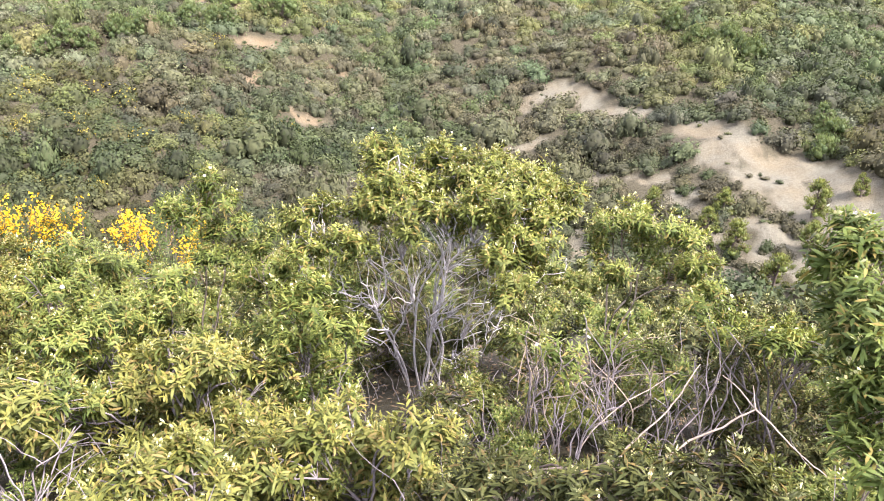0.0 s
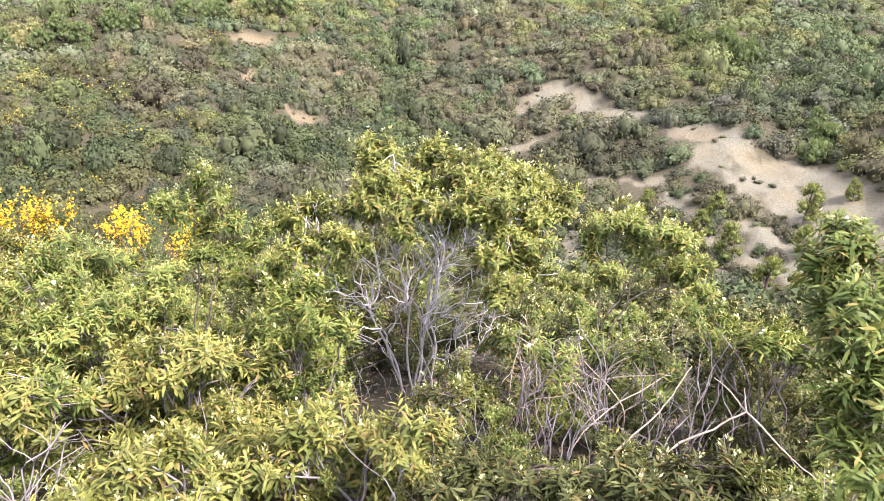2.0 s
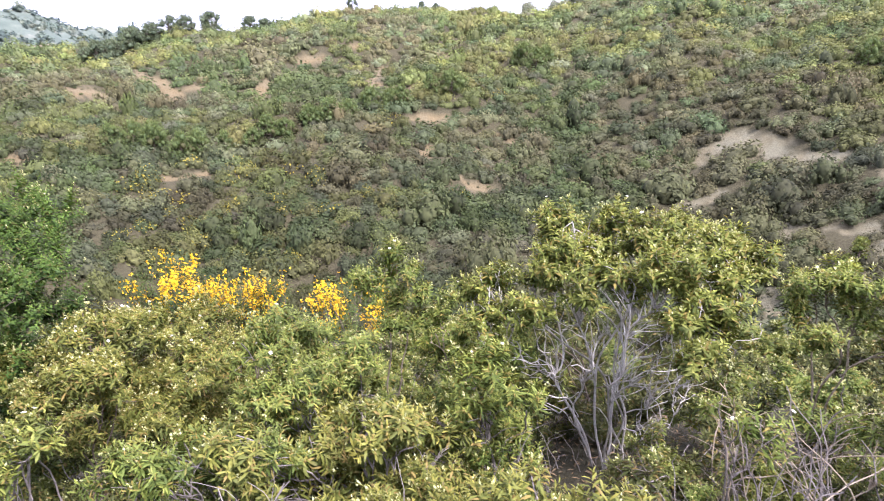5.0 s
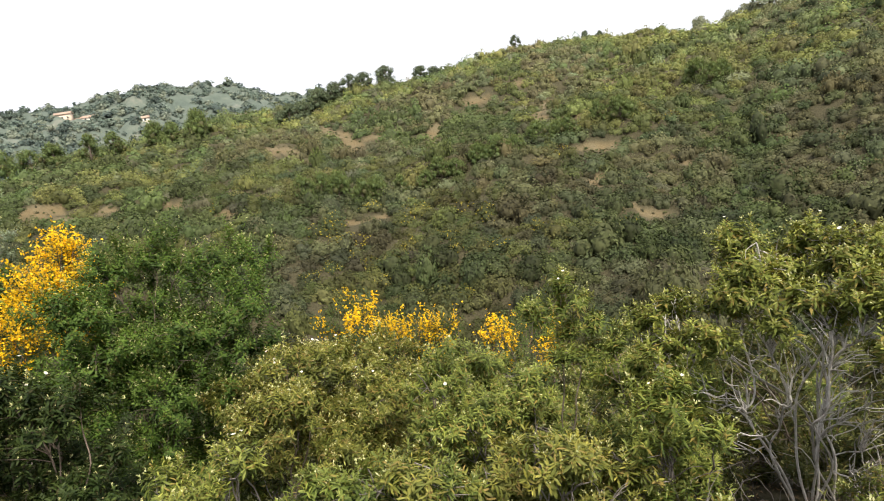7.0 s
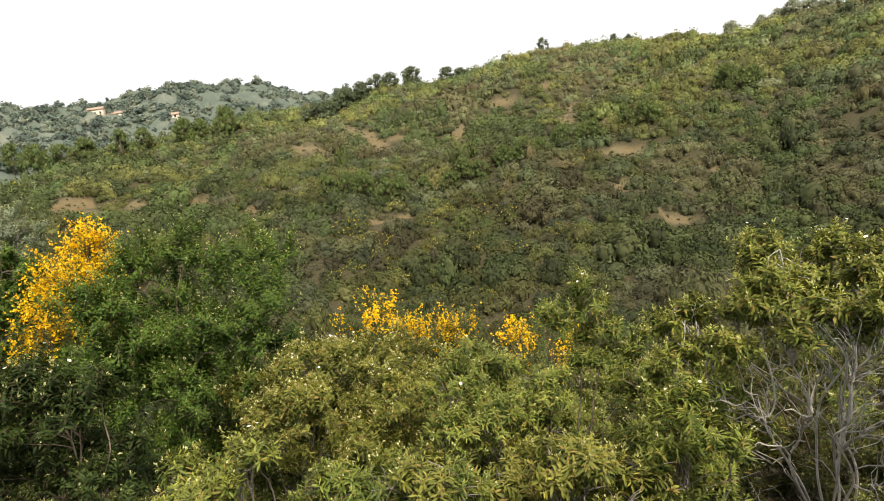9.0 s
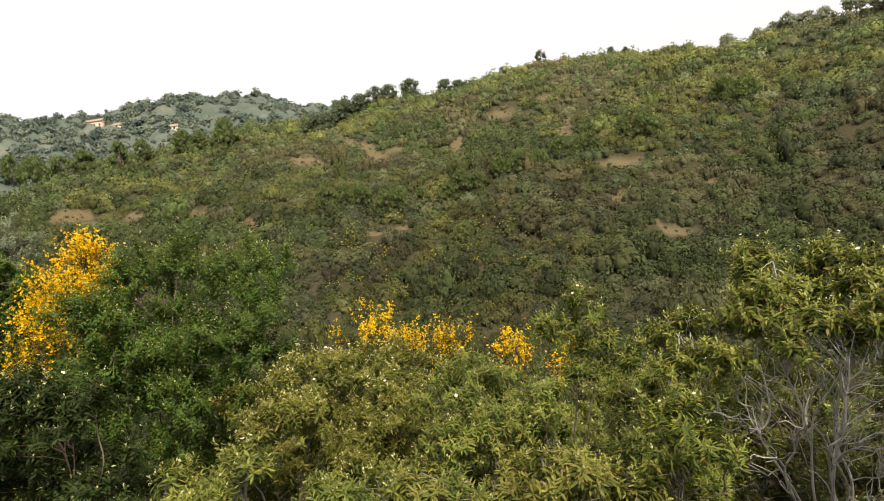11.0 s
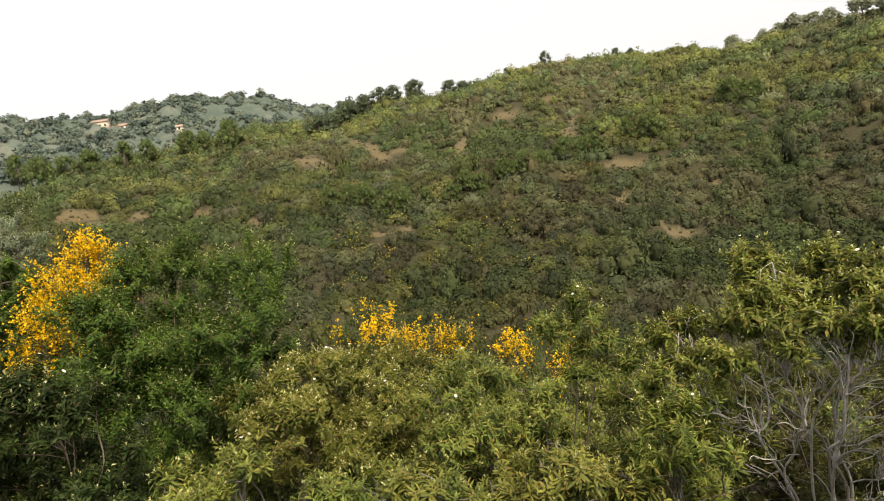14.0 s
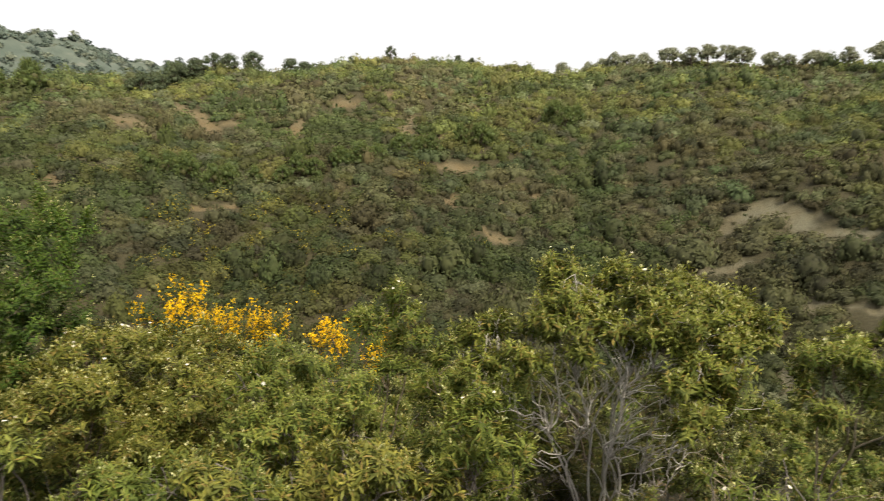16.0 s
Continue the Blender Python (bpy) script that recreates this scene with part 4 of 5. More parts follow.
            d = (np.cos(g)[:, None] * a + np.sin(g)[:, None] * b) * 0.9 + ax * 0.5
            s = flower_size * rs.uniform(0.7, 1.2)
            one = Soup()
            add_leaves(one, np.repeat(tipp[None], m, 0), d, np.repeat(ax, m, 0), np.full(m, s), np.full(m, s * 0.95), rs.rand(m), 0.1, False)
            part_mesh("flower", one.mesh("flower", flower, origin=o), top)
    return top


def broom(name, root, lobes, label, seed, flowers, group="flowering brooms"):
    """A broom: upright green rods, small leaves, and yellow pea flowers in spikes."""
    rs = np.random.RandomState(seed)
    x, y = root
    z = float(ground_z(x, y))
    o = np.array([x, y, z])
    top = base_empty(name, x, y, z, label, "shrub", group)
    wood, green, bloom = Soup(), Soup(), Soup()
    P, D = lobe_points(rs, lobes, 260, 0.8, 0.95, 5, 0.06)
    targets = [np.array(l[:3]) + unit(rs.normal(0, 1, 3)) * l[3] * 0.7 for l in lobes for _ in range(7)]
    nodes = grow_branches(rs, wood, o, targets, 0.012, 0.003, 0.02, stems=5)
    axis = D * 0.5 + np.array([0, 0, 1.0]) + rs.normal(0, 0.25, D.shape)
    L = rs.uniform(0.12, 0.28, len(P))
    add_shoots(green, rs, P - unit(axis) * L[:, None] * 0.6, axis, L, 10, 0.03, 0.007, 0.1, True, 0.9)
    for i in rs.choice(len(P), min(120, len(P)), replace=False):
        add_tube(wood, [P[i] - unit(axis[i]) * L[i], P[i], P[i] + unit(axis[i]) * L[i] * 0.4], 0.003, 0.0015, 4)
    m = int(flowers * len(P))
    # flowers gather on some sprays and leave others green
    order = np.argsort(relief(P[:, 0] * 14, P[:, 2] * 14, 2, 8) + 0.6 * rs.rand(len(P)) - 0.2 * (P[:, 2] - z))
    for i in order[:m]:
        k = rs.randint(5, 13)
        f = rs.rand(k, 1)
        c = P[i] + unit(axis[i]) * L[i] * (f - 0.3) + rs.normal(0, 0.012, (k, 3))
        for spin in (0, 1):
            d = unit(rs.normal(0, 1, (k, 3)) + unit(axis[i]) * 0.6)
            add_leaves(bloom, c, d, unit(rs.normal(0, 1, (k, 3))), rs.uniform(0.014, 0.026, k), rs.uniform(0.012, 0.02, k), rs.rand(k), 0.1, True)
    part_mesh("branchwork", wood.mesh("branches", BARK_DARK, origin=o), top)
    tagged(part_mesh("foliage", green.mesh("foliage", LEAF_BROOM, origin=o), top), kind="stuff")
    tagged(part_mesh("blossom", bloom.mesh("blossom", PETAL_YELLOW, origin=o), top, "bright golden-yellow flowers"), kind="stuff")
    return top


ROCKROSES = "rockroses on the bank"
shrub("rockrose_shrub" , (1.02, 3.75), [(0.71, 3.72, 0.79, 0.06), (0.68, 3.75, 0.67, 0.14), (0.70, 3.55, 0.56, 0.16), (0.93, 3.78, 0.57, 0.17), (1.06, 3.73, 0.72, 0.12), (1.15, 3.52, 0.65, 0.15), (1.35, 3.62, 0.66, 0.14), (1.44, 3.40, 0.63, 0.15), (1.63, 3.47, 0.56, 0.15), (1.67, 3.33, 0.55, 0.09), (1.52, 3.26, 0.46, 0.12), (1.31, 3.26, 0.54, 0.15), (1.15, 3.31, 0.52, 0.11), (0.94, 3.43, 0.50, 0.12), (0.57, 3.70, 0.43, 0.13), (1.34, 3.24, 0.35, 0.13), (1.35, 3.12, 0.23, 0.11), (1.49, 3.21, 0.30, 0.10), (1.24, 3.06, 0.12, 0.07), (0.29, 3.73, 0.42, 0.11), (0.16, 3.76, 0.35, 0.08), (0.40, 3.61, 0.28, 0.10), (0.22, 3.61, 0.23, 0.11), (0.50, 3.55, 0.30, 0.09), (0.77, 3.48, 0.39, 0.08), (1.04, 3.41, 0.38, 0.08), (1.21, 3.26, 0.28, 0.08)],
      "large rockrose, dense olive crown over bare twisted grey branches", "shrub", LEAF_OLIVE, BARK_PALE, 100, 330, 15, 0.10, (0.042, 0.0120), True, 8, 22, 20, PETAL_WHITE, 5, r_root=0.010, group=ROCKROSES, simple=True, amount=0.07, bare_twigs=300, spread=0.11, buds=0.4, r_tip=0.003)
# added shrub, standing in for the dark shaded tangle inside the larger one
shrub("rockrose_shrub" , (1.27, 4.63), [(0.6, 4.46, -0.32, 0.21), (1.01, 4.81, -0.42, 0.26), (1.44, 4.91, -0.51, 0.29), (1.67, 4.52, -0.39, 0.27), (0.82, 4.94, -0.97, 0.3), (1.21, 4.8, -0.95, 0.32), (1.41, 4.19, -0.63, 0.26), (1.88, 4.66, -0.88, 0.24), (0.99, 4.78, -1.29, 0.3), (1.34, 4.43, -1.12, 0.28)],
      "dull brown-green rockrose added as the dark inside of a larger one", "shrub", LEAF_DARK, BARK_DARK, 101, 120, 13, 0.11, (0.044, 0.0105), True, 6, 10, 14, group=ROCKROSES, simple=True, shell=0.8, bare_twigs=40)
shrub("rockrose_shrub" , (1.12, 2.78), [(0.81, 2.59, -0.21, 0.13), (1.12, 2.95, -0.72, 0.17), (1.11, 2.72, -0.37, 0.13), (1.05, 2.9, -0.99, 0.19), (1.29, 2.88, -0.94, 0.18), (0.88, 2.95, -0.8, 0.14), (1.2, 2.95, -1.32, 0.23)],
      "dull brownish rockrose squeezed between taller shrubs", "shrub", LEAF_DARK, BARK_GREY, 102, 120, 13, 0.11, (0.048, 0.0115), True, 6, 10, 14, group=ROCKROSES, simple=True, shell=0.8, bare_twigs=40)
shrub("rockrose_shrub" , (1.18, 2.2), [(0.83, 2.26, -0.56, 0.13), (1.1, 2.34, -0.62, 0.14), (1.21, 2.09, -0.5, 0.14), (1.51, 2.16, -0.65, 0.14), (1.23, 2.31, -0.8, 0.19), (1.44, 1.73, -0.29, 0.12)],
      "low green rockrose under a thicket of bare stems", "shrub", LEAF_GREEN, BARK_GREY, 103, 120, 14, 0.11, (0.05, 0.0115), True, 6, 8, 10, group=ROCKROSES, simple=True, shell=0.7, young=0.7)
shrub("rockrose_shrub" , (2.30, 3.62), [(2.16, 3.61, 0.27, 0.12), (2.29, 3.56, 0.34, 0.12), (2.40, 3.41, 0.32, 0.14), (2.55, 3.33, 0.24, 0.13), (2.13, 3.58, 0.13, 0.11), (2.58, 3.18, 0.13, 0.11), (2.42, 3.51, 0.13, 0.15), (2.50, 3.29, 0.06, 0.12), (2.62, 3.09, 0.02, 0.08), (2.19, 3.48, -0.00, 0.08)],
      "rockrose with a forked pale stem and pale green shoot tips", "shrub", LEAF_GREEN, BARK_TAN, 104, 160, 15, 0.11, (0.044, 0.0105), True, 3, 9, 14, PETAL_WHITE, 3, r_root=0.012, group=ROCKROSES, simple=True, young=1.5, buds=0.5)
shrub("rockrose_shrub" , (-0.32, 4.68), [(-0.34, 4.56, 0.43, 0.08), (-0.38, 4.51, 0.28, 0.11), (-0.24, 4.48, 0.30, 0.09), (-0.49, 4.48, 0.20, 0.09), (-0.60, 4.54, 0.27, 0.04), (-0.17, 4.48, 0.13, 0.07), (-0.34, 4.50, 0.07, 0.12), (-0.39, 4.40, -0.06, 0.09), (-0.28, 4.40, -0.06, 0.07)],
      "slender upright rockrose with one bare stem", "shrub", LEAF_GREEN, BARK_TAN, 105, 182, 14, 0.11, (0.044, 0.0095), True, 2, 8, 12, PETAL_WHITE, 3, r_root=0.01, group=ROCKROSES, simple=True)
shrub("rockrose_shrub" , (0.14, 4.3), [(0.02, 4.44, -0.11, 0.23), (0.28, 4.62, -0.28, 0.24), (-0.06, 4.58, -0.46, 0.24), (0.33, 4.67, -0.64, 0.27), (0.06, 4.43, -0.75, 0.26), (0.43, 4.02, -0.17, 0.17), (0.41, 4.56, -0.96, 0.28), (-0.11, 4.66, -1.16, 0.24)],
      "leafy green rockrose among taller ones", "shrub", LEAF_GREEN, BARK_TAN, 106, 156, 15, 0.11, (0.048, 0.0105), True, 6, 8, 10, PETAL_WHITE, 4, group=ROCKROSES, simple=True, young=1.6)
shrub("rockrose_shrub" , (-2.35, 3.95), [(-2.72, 4.12, -0.08, 0.25), (-2.29, 4.06, 0.13, 0.26), (-2.13, 4.28, 0.05, 0.24), (-2.25, 3.74, -0.06, 0.27), (-2.22, 4.34, -0.33, 0.3), (-2.31, 4.05, -0.49, 0.27), (-2.45, 3.68, -0.13, 0.21), (-1.84, 3.82, -0.38, 0.25)],
      "broad yellowish-olive rockrose with pale buds", "shrub", LEAF_YELLOW, BARK_DARK, 107, 195, 15, 0.11, (0.042, 0.0105), True, 7, 8, 10, PETAL_WHITE, 18, group=ROCKROSES, simple=True, buds=0.45)
shrub("rockrose_shrub" , (-1.78, 4.57), [(-2.11, 4.77, -0.11, 0.24), (-1.85, 5.0, -0.21, 0.27), (-1.73, 4.19, -0.2, 0.28), (-1.65, 4.89, -0.39, 0.29), (-1.68, 4.52, -0.65, 0.33), (-1.87, 4.19, -0.48, 0.26)],
      "olive rockrose dotted with pale buds", "shrub", LEAF_YELLOW, BARK_DARK, 108, 182, 15, 0.11, (0.042, 0.0105), True, 6, 8, 10, PETAL_WHITE, 14, group=ROCKROSES, simple=True, buds=0.45)
shrub("rockrose_shrub" , (-0.95, 4.3), [(-1.21, 4.06, -0.06, 0.24), (-1.06, 4.49, -0.18, 0.26), (-0.85, 4.62, -0.35, 0.27), (-0.97, 3.92, -0.25, 0.27), (-0.76, 4.43, -0.54, 0.26), (-1.2, 3.86, -0.33, 0.23), (-1.02, 4.46, -0.87, 0.27), (-0.62, 4.22, -0.19, 0.16)],
      "dense green rockrose with narrow drooping leaves", "shrub", LEAF_GREEN, BARK_GREY, 109, 182, 15, 0.11, (0.046, 0.0105), True, 6, 8, 10, PETAL_WHITE, 4, group=ROCKROSES, simple=True, droop=0.4, young=1.4)
shrub("evergreen_shrub", (-3.65, 4.25), [(-3.94, 4.51, 0.89, 0.32), (-3.68, 4.85, 0.92, 0.37), (-3.09, 4.68, 0.8, 0.37), (-3.9, 4.69, 0.49, 0.52), (-3.75, 3.9, 0.45, 0.39), (-3.01, 4.21, 0.38, 0.46), (-3.86, 4.19, -0.04, 0.52), (-3.14, 4.06, -0.06, 0.47), (-2.83, 4.48, 0.23, 0.26), (-2.78, 4.76, 0.82, 0.18), (-3.76, 4.3, -0.59, 0.43), (-3.73, 3.7, -0.1, 0.29), (-2.73, 4.35, 0.59, 0.27), (-4.39, 4.05, 0.05, 0.32), (-3.82, 3.84, 0.74, 0.34), (-3.76, 4.75, 0.04, 0.55), (-3.4, 4.95, -0.38, 0.39), (-3.85, 3.89, -0.52, 0.36), (-3.37, 4.43, -0.67, 0.42), (-3.68, 4.25, 0.22, 0.46)],
      "tall bushy evergreen with small soft green leaves", "shrub", LEAF_SOFT, BARK_DARK, 110, 105, 18, 0.24, (0.034, 0.0125), True, 7, 10, 8, simple=True, shell=0.75, young=1.0)
shrub("evergreen_shrub", (-6.11, 5.17), [(-6.2, 5.37, 0.78, 0.43), (-5.99, 5.5, 0.41, 0.4), (-6.23, 5.16, 0.41, 0.43), (-6.19, 5.34, -0.04, 0.51), (-6.01, 6.2, 0.2, 0.54)],
      "soft green shrub behind the golden broom", "shrub", LEAF_SOFT, BARK_DARK, 111, 80, 12, 0.16, (0.05, 0.019), True, 6, 8, 6, simple=True, shell=0.55, young=1.0)
shrub("olive_tree", (-6.47, 5.63), [(-6.41, 5.73, 1.46, 0.16), (-6.35, 5.78, 1.25, 0.19), (-6.40, 5.58, 1.23, 0.21), (-6.30, 5.82, 1.04, 0.15), (-6.37, 5.59, 0.98, 0.22), (-6.54, 5.58, 1.37, 0.22), (-6.51, 5.43, 1.03, 0.26)],
      "silvery-grey wild olive sapling", "shrub", LEAF_SILVER, BARK_GREY, 112, 120, 16, 0.16, (0.035, 0.008), True, 4, 8, 8, simple=True, shell=0.7)
broom("broom", (-4.95, 4.50), [(-4.52, 4.78, 1.15, 0.14), (-4.66, 4.77, 1.01, 0.20), (-4.63, 4.50, 0.91, 0.20), (-4.50, 4.75, 0.84, 0.19), (-4.78, 4.45, 0.72, 0.21), (-4.46, 4.48, 0.67, 0.24), (-4.42, 4.79, 0.63, 0.14), (-4.79, 4.25, 0.54, 0.18), (-4.57, 4.33, 0.48, 0.22), (-4.84, 4.15, 0.39, 0.16), (-4.59, 4.70, 0.36, 0.17), (-4.70, 4.11, 0.27, 0.14), (-4.97, 4.66, 0.55, 0.24), (-4.84, 4.84, 0.79, 0.23)],
      "tall golden-flowered broom in full bloom", 113, 0.45)
broom("broom", (-2.50, 5.99), [(-2.54, 6.2, -0.07, 0.18), (-2.48, 6.6, -0.39, 0.22), (-2.49, 5.67, -0.14, 0.2), (-2.41, 5.98, -0.38, 0.21), (-2.19, 6.24, -0.42, 0.21), (-2.64, 5.69, -0.08, 0.15)],
      "thin broom with scattered yellow flowers", 114, 0.15)
broom("broom", (-1.93, 5.89), [(-1.99, 5.71, -0.24, 0.18), (-1.71, 5.74, -0.24, 0.2), (-1.53, 5.86, -0.23, 0.14), (-1.93, 6.0, -0.46, 0.21), (-2.11, 5.59, -0.16, 0.15), (-1.67, 5.83, -0.41, 0.19)],
      "green broom with clusters of yellow flowers", 115, 0.2)
broom("broom", (-0.89, 5.73), [(-0.99, 6.0, -0.5, 0.18), (-0.76, 5.25, -0.37, 0.16), (-0.66, 5.84, -0.37, 0.13), (-0.72, 6.0, -0.8, 0.16), (-1.05, 5.5, -0.26, 0.12), (-0.54, 5.48, -0.44, 0.13), (-0.79, 6.07, -0.41, 0.12)],
      "low broom covered with orange-yellow flowers", 116, 0.2)
# low lobes added to fill a deeply shaded hollow with dark leaf
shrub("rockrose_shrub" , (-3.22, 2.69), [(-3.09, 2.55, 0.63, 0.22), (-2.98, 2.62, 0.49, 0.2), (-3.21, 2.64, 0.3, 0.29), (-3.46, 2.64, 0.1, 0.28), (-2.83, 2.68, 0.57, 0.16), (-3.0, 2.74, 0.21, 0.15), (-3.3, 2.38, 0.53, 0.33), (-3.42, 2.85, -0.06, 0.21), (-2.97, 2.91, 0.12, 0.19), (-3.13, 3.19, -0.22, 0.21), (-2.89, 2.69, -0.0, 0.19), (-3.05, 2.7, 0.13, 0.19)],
      "dark green rockrose with a few white flowers, darkened further for shade", "shrub", LEAF_SHADE, BARK_DARK, 117, 156, 14, 0.11, (0.042, 0.0112), True, 6, 8, 10, PETAL_WHITE, 16, group=ROCKROSES, simple=True)
shrub("rockrose_shrub" , (-1.91, 2.44), [(-2.13, 2.36, 0.25, 0.13), (-2.03, 2.62, 0.1, 0.14), (-1.8, 2.49, 0.29, 0.1), (-1.91, 2.24, 0.18, 0.17)],
      "low rockrose with pale yellow-green shoot tips", "shrub", LEAF_OLIVE, BARK_GREY, 118, 169, 15, 0.11, (0.042, 0.0095), True, 5, 8, 10, PETAL_WHITE, 3, group=ROCKROSES)
shrub("rockrose_shrub" , (-1.21, 2.96), [(-1.33, 2.67, -0.02, 0.18), (-1.22, 2.98, -0.18, 0.19), (-0.94, 2.87, -0.14, 0.17), (-1.71, 2.91, -0.17, 0.15)],
      "low leafy green rockrose by the path", "shrub", LEAF_GREEN, BARK_GREY, 119, 169, 15, 0.11, (0.046, 0.0095), True, 5, 8, 10, group=ROCKROSES)
shrub("rockrose_shrub" , (-0.35, 2.98), [(-0.67, 3.11, -0.17, 0.16), (-0.42, 2.8, 0.07, 0.15), (-0.26, 2.87, -0.06, 0.16), (-0.42, 3.14, -0.37, 0.2), (-0.06, 3.08, -0.24, 0.16)],
      "low rockrose with yellowing leaves", "shrub", LEAF_YELLOW, BARK_GREY, 120, 169, 15, 0.11, (0.048, 0.0112), True, 5, 8, 10, group=ROCKROSES, young=1.35)
shrub("rockrose_shrub" , (0.18, 3.29), [(-0.01, 3.48, -0.2, 0.17), (0.17, 3.2, 0.09, 0.17), (0.3, 3.07, 0.0, 0.17), (0.12, 3.17, -0.14, 0.19), (0.35, 3.46, -0.43, 0.19)],
      "spreading green rockrose with long narrow leaves", "shrub", LEAF_GREEN, BARK_GREY, 121, 156, 15, 0.11, (0.048, 0.0095), True, 5, 8, 10, PETAL_WHITE, 3, group=ROCKROSES, simple=True, young=1.35)
shrub("rockrose_shrub" , (-0.47, 3.06), [(-1.08, 2.81, -0.07, 0.18), (-0.97, 2.89, -0.26, 0.19), (-0.71, 2.99, -0.18, 0.15), (-0.53, 3.03, -0.1, 0.15), (-0.38, 3.04, -0.24, 0.17), (-0.77, 3.27, -0.59, 0.21), (-0.46, 2.89, -0.34, 0.2), (-0.19, 2.82, -0.31, 0.18), (-1.03, 3.22, -0.73, 0.16), (0.05, 3.31, -0.56, 0.16)],
      "yellowish rockrose with drying drooping leaves", "shrub", LEAF_YELLOW, BARK_GREY, 122, 125, 15, 0.12, (0.050, 0.0115), True, 6, 8, 10, group=ROCKROSES, droop=0.4)
shrub("rockrose_shrub" , (0.36, 2.17), [(-0.13, 2.39, -0.23, 0.18), (0.07, 2.17, -0.01, 0.15), (0.28, 2.35, -0.06, 0.14), (0.28, 2.34, -0.29, 0.2), (0.45, 2.01, 0.09, 0.12), (0.56, 2.2, -0.29, 0.18), (0.03, 2.33, -0.42, 0.2), (0.36, 2.22, -0.45, 0.21), (0.65, 2.07, -0.39, 0.13)],
      "bright yellow-green rockrose with fresh shoot tips", "shrub", LEAF_YELLOW, BARK_GREY, 123, 125, 15, 0.12, (0.050, 0.0115), True, 6, 8, 10, group=ROCKROSES)
shrub("rockrose_shrub" , (-0.3, 2.18), [(-0.53, 2.07, 0.01, 0.14), (-0.38, 2.12, 0.0, 0.14), (-0.28, 2.09, -0.15, 0.18), (-0.6, 1.97, -0.06, 0.14), (-0.8, 2.13, -0.13, 0.1), (-0.48, 2.08, -0.21, 0.17)],
      "low bright yellow-green rockrose beside the path", "shrub", LEAF_YELLOW, BARK_GREY, 124, 125, 15, 0.12, (0.050, 0.0115), True, 6, 8, 10, group=ROCKROSES)
shrub("rockrose_shrub" , (1.67, 2.85), [(1.4, 3.14, -0.17, 0.15), (1.39, 2.63, -0.04, 0.17), (1.87, 2.93, -0.27, 0.17), (1.97, 2.71, -0.16, 0.17), (1.8, 3.0, -0.61, 0.2), (2.06, 2.79, -0.56, 0.2), (1.58, 3.11, -0.61, 0.16), (2.03, 2.57, -0.19, 0.13), (1.68, 2.42, -0.54, 0.16), (2.13, 2.61, -0.77, 0.16)],
      "sparse rockrose with many thin pale stems", "shrub", LEAF_GREEN, BARK_TAN, 125, 75, 13, 0.11, (0.047, 0.0095), True, 22, 14, 10, PETAL_WHITE, 3, group=ROCKROSES, simple=True, droop=0.4, shell=0.8, r_root=0.006, bare_twigs=60, spread=0.45)
shrub("rockrose_shrub" , (2.76, 2.47), [(2.39, 2.42, -0.08, 0.17), (2.35, 2.58, -0.35, 0.2), (2.77, 2.5, -0.21, 0.2), (2.6, 2.54, -0.48, 0.28), (2.71, 2.3, -0.41, 0.24), (2.74, 2.8, -1.01, 0.29), (2.83, 2.37, -0.83, 0.29), (2.77, 2.14, -0.6, 0.18), (2.54, 2.34, -0.91, 0.27), (3.06, 2.34, -1.14, 0.25)],
      "dense dull olive-brown rockrose", "shrub", LEAF_DARK, BARK_DARK, 126, 195, 15, 0.11, (0.034, 0.0086), True, 7, 10, 14, group=ROCKROSES, simple=True)
shrub("rockrose_shrub" , (2.5, 2.31), [(2.13, 2.54, 0.19, 0.11), (2.37, 2.57, -0.06, 0.13), (2.4, 2.15, 0.16, 0.12), (2.25, 2.19, 0.16, 0.11), (2.55, 2.15, 0.12, 0.12)],
      "rockrose with pale buds at the shoot tips", "shrub", LEAF_GREEN, BARK_GREY, 127, 169, 15, 0.11, (0.042, 0.0095), True, 5, 8, 10, PETAL_WHITE, 7, group=ROCKROSES, simple=True)
shrub("rockrose_shrub" , (2.25, 1.49), [(1.96, 1.72, 0.92, 0.05), (1.95, 1.63, 0.87, 0.07), (1.93, 1.68, 0.77, 0.06), (1.90, 1.53, 0.75, 0.09), (1.89, 1.57, 0.63, 0.09), (1.86, 1.41, 0.61, 0.11), (1.81, 1.47, 0.50, 0.09), (1.78, 1.32, 0.48, 0.10), (1.74, 1.36, 0.36, 0.08), (1.71, 1.20, 0.36, 0.10), (1.90, 1.65, 0.65, 0.04), (1.90, 1.74, 0.82, 0.02), (1.97, 1.44, 0.75, 0.11), (1.89, 1.30, 0.55, 0.13)],
      "tall green rockrose with long narrow leaves and white flowers", "shrub", LEAF_GREEN, BARK_TAN, 128, 210, 14, 0.09, (0.054, 0.0105), True, 4, 8, 10, PETAL_WHITE, 4, group=ROCKROSES, young=0.6, r_root=0.006)
shrub("rockrose_shrub", (0.80, 2.10), [(0.60, 1.72, 0.09, 0.12), (0.76, 1.76, 0.06, 0.11), (0.84, 1.62, 0.12, 0.11), (0.93, 1.52, 0.15, 0.10), (1.05, 1.43, 0.23, 0.10), (1.13, 1.33, 0.28, 0.10), (1.25, 1.27, 0.33, 0.09)],
      "low leafy rockrose under bare upright stems", "shrub", LEAF_DARK, BARK_DARK, 129, 130, 14, 0.11, (0.050, 0.0105), True, 7, 8, 10, group=ROCKROSES, simple=True, shell=0.6, young=0.7)


# ---- low rockroses that fill the bank between the taller shrubs ----
rs = np.random.RandomState(90)
LOW, spots = [], []
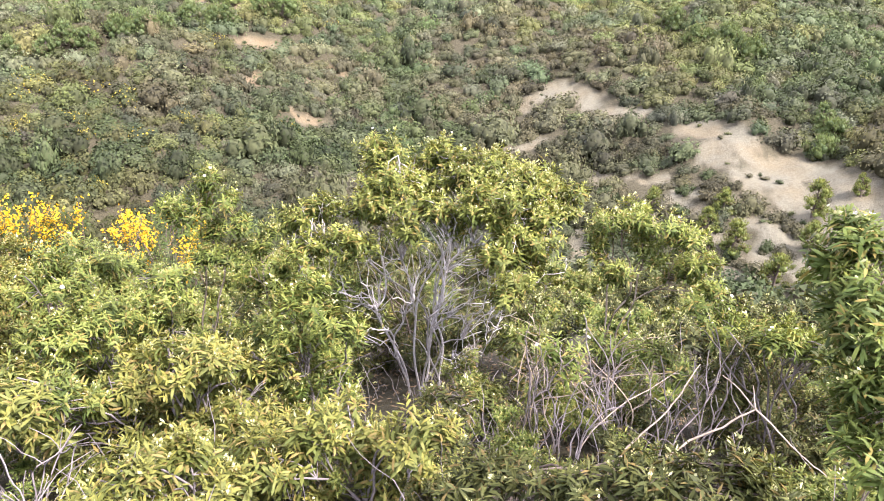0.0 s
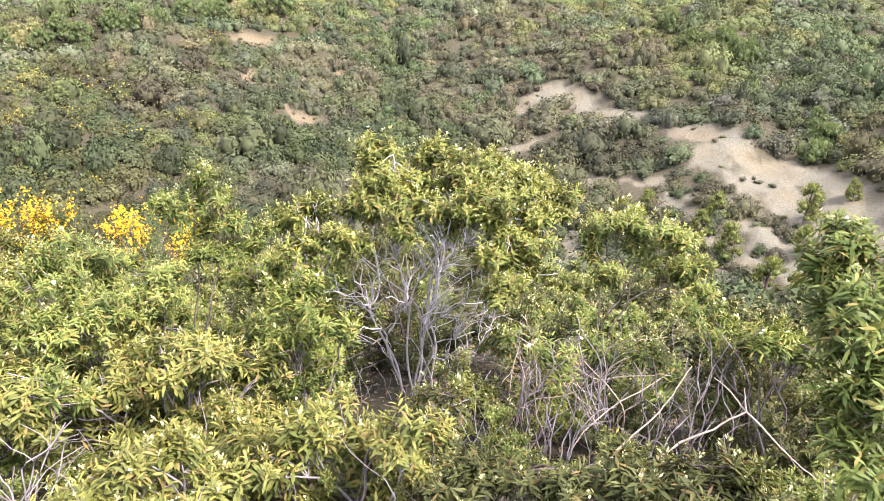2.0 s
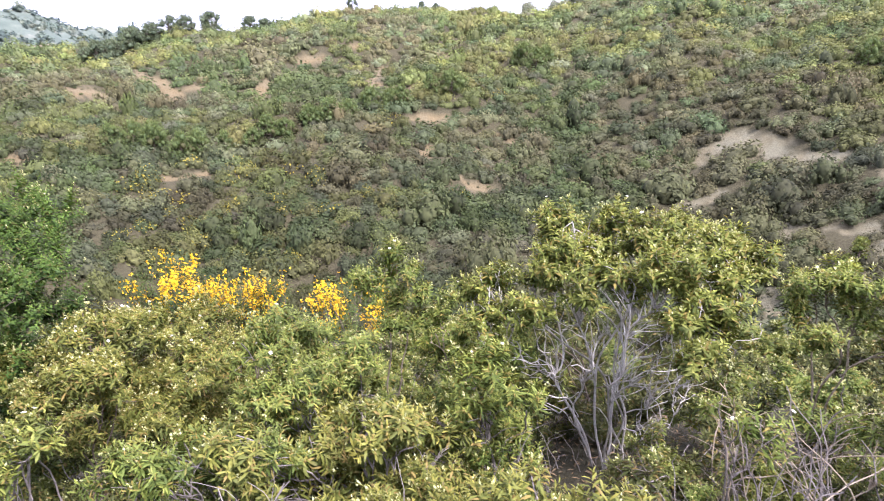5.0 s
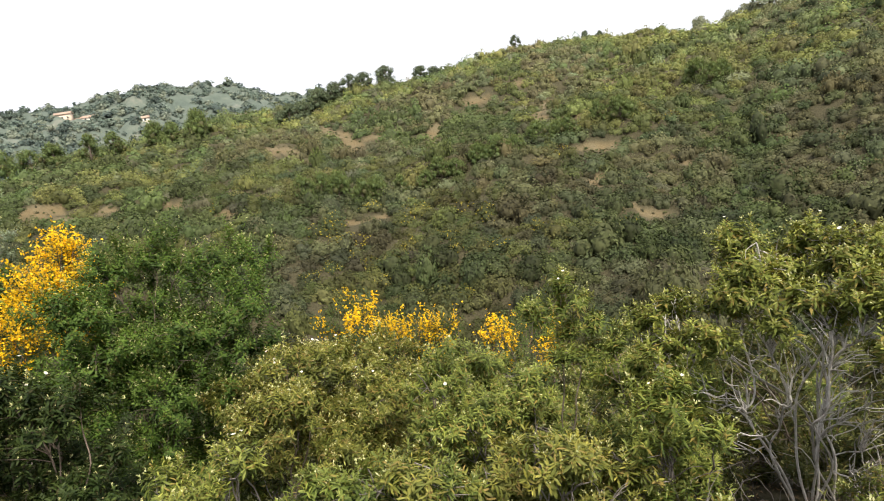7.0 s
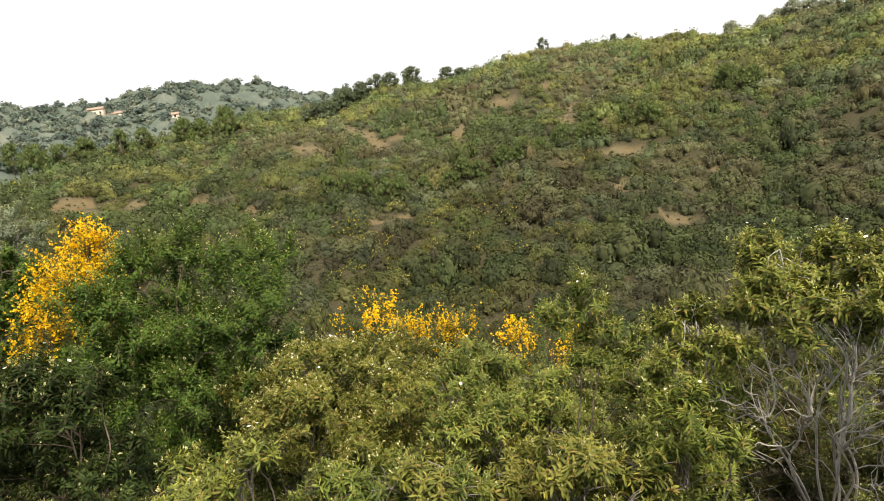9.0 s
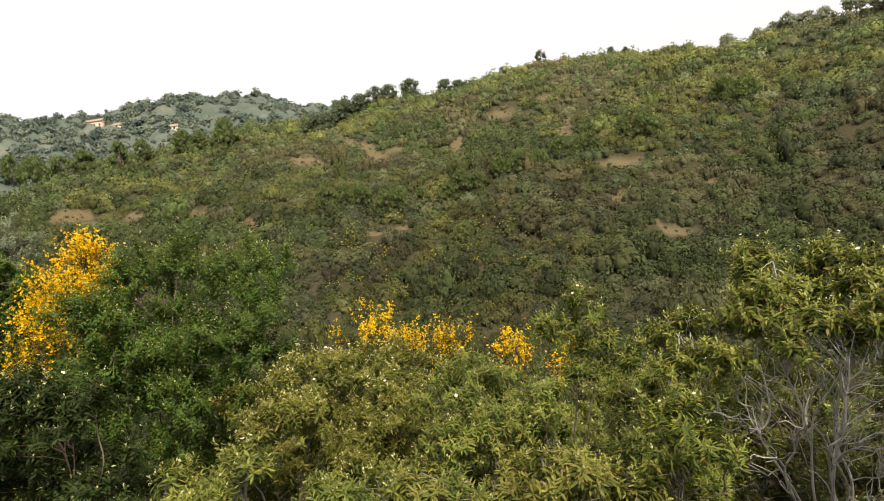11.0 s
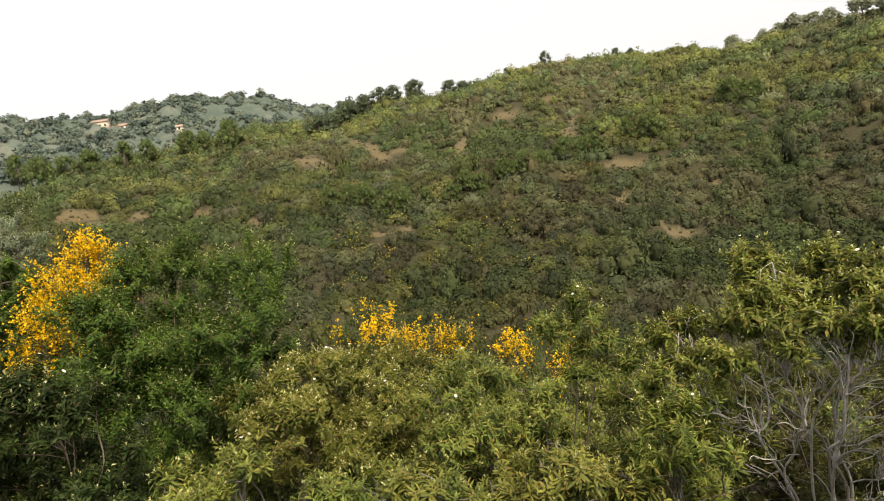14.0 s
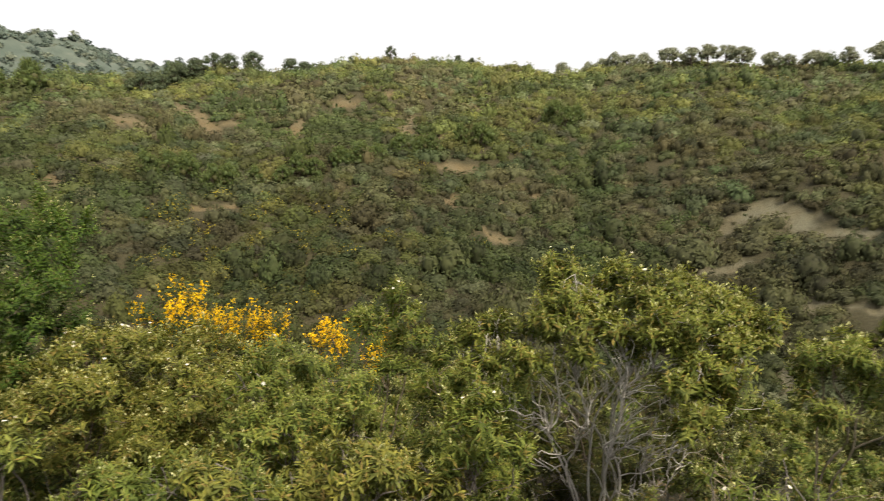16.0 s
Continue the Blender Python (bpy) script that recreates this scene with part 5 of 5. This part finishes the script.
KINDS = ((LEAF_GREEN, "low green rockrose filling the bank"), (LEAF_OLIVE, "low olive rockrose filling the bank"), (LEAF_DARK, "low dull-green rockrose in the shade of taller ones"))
for grade, (dens, lv, size) in enumerate(((34, 10, (0.062, 0.016)), (15, 8, (0.09, 0.026)))):
    for i, (mat, lab) in enumerate(KINDS):
        x, y = 1.3 * i - 2.4, (5.9 if grade == 0 else 8.6) + 0.3 * (i % 2)
        z = float(ground_z(x, y))
        lobes = [(x + rs.uniform(-0.35, 0.35), y + rs.uniform(-0.35, 0.35), z + rs.uniform(0.22, 0.62), rs.uniform(0.2, 0.32)) for _ in range(6)]
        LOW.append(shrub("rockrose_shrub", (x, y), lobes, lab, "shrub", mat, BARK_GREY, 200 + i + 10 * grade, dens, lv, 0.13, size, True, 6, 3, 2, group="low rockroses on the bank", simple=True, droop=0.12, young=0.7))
        spots.append((x, y))
for _ in range(9000):
    d, a = math.sqrt(rs.uniform(1.9 ** 2, 20 ** 2)), radians(rs.uniform(-54, 54))
    x, y = d * math.sin(a), d * math.cos(a)
    if min(math.hypot(x - p, y - q) for p, q in spots) < (0.3 if d < 3.4 else 0.6 if d < 6 else 0.85 if d < 12 else 1.35) or len(spots) > 420 or math.hypot(x - 1.0, y - 3.6) < 0.5:
        continue
    spots.append((x, y))
    sc = rs.uniform(0.65, 1.0) * (0.42 if d < 3 else 0.7 if d < 4.2 else 1.0 if d < 12 else 1.8)
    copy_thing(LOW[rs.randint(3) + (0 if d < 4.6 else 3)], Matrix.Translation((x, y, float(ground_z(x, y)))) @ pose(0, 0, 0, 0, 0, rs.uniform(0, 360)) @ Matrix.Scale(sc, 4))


# ---- bare twigs in front ----
def bare_branch(paths, label, radius, mat, seed):
    rs, first = np.random.RandomState(seed), radius
    o = np.array(paths[0][0], float)
    o[2] = float(ground_z(o[0], o[1]))
    s = Soup()
    add_tube(s, [o - [0, 0, 0.03], o + (np.array(paths[0][0]) - o) * 0.5 + [0.01, 0, 0], paths[0][0]], radius * 1.1, radius, 6)
    for p in paths:
        pts = []
        for a, b in zip(p[:-1], p[1:]):
            pts.extend(wiggle_path(rs, a, b, 9, 0.012)[:-1])
        pts.append(np.array(p[-1], float))
        add_tube(s, pts, radius, radius * 0.45, 6)
        radius = first * 0.5
    me = s.mesh("bare_branch", mat, origin=o)
    ob = new("bare_branch", me)
    ob.matrix_basis = Matrix.Translation(Vector(o))
    return tagged(ob, label, "branch")


bare_branch([[(0.91, 1.48, 0.16), (1.05, 1.49, 0.23), (1.23, 1.48, 0.35), (1.40, 1.42, 0.48)], [(1.40, 1.42, 0.48), (1.42, 1.33, 0.45), (1.43, 1.25, 0.43), (1.43, 1.16, 0.43)], [(1.40, 1.42, 0.48), (1.39, 1.49, 0.51), (1.38, 1.56, 0.52)], [(1.40, 1.42, 0.48), (1.41, 1.46, 0.54)]],
            "long pale bare forked branch leaning out of a shrub", 0.006, BARK_TAN, 61)
bare_branch([[(0.99, 1.58, 0.09), (1.12, 1.64, 0.22), (1.26, 1.64, 0.35), (1.39, 1.68, 0.49)]], "thin upright bare twig", 0.0045, BARK_TAN, 62)


def dead_shrub(root, reach, height, count, label, seed):
    rs = np.random.RandomState(seed)
    o = np.array([root[0], root[1], float(ground_z(*root))])
    s = Soup()
    targets = [o + np.array([rs.uniform(-reach, reach), rs.uniform(-reach, reach) * 0.7, rs.uniform(0.35, 1.0) * height]) for _ in range(count)]
    grow_branches(rs, s, o, targets, 0.006, 0.002, 0.04, 0.04, stems=5)
    ob = new("dead_shrub", s.mesh("dead_shrub", BARK_GREY, origin=o))
    ob.matrix_basis = Matrix.Translation(Vector(o))
    return tagged(ob, label, "shrub")


dead_shrub((-0.95, 2.33), 0.28, 0.62, 26, "dead shrub of bare silver-grey twigs", 63)
dead_shrub((1.31, 2.53), 0.2, 0.8, 22, "thicket of thin upright bare greyish stems", 64)
dead_shrub((1.65, 2.55), 0.2, 0.95, 22, "thicket of thin upright bare greyish stems", 65)
dead_shrub((1.82, 2.29), 0.2, 0.9, 22, "thicket of thin upright bare greyish stems", 66)
dead_shrub((2.12, 2.29), 0.2, 0.85, 22, "thicket of thin upright bare greyish stems", 67)
dead_shrub((1.26, 2.21), 0.2, 0.7, 22, "thicket of thin upright bare greyish stems", 68)

# thin stems and dry litter under the shrubs
rs = np.random.RandomState(77)
s = Soup()
for _ in range(600):
    d, a = math.sqrt(rs.uniform(1.7 ** 2, 6.5 ** 2)), radians(rs.uniform(-58, 58))
    x, y = d * math.sin(a), d * math.cos(a)
    z = float(ground_z(x, y))
    hh = rs.uniform(0.2, 0.55)
    add_tube(s, wiggle_path(rs, (x, y, z - 0.02), (x + rs.normal(0, 0.22), y + rs.normal(0, 0.22), z + hh), 8, 0.05, 0.5), 0.003, 0.0012, 4)
tagged(new("dry_stems", s.mesh("dry_stems", BARK_GREY)), "thin dry brown stems standing under the shrubs", "dry stems", kind="stuff")
n = 9000
d, a = np.sqrt(rs.uniform(1.3 ** 2, 7.0 ** 2, n)), np.radians(rs.uniform(-60, 60, n))
x, y = d * np.sin(a), d * np.cos(a)
s = Soup()
dd = unit(np.c_[rs.normal(0, 1, (n, 2)), rs.normal(0, 0.25, n)])
add_leaves(s, np.c_[x, y, ground_z(x, y) + 0.012], dd, np.tile([0, 0, 1.0], (n, 1)), rs.uniform(0.04, 0.08, n), rs.uniform(0.008, 0.016, n), rs.rand(n), 0.1, True)
tagged(new("leaf_litter", s.mesh("leaf_litter", LITTER)), "dry brown fallen leaves on the soil", "leaf litter", kind="stuff")
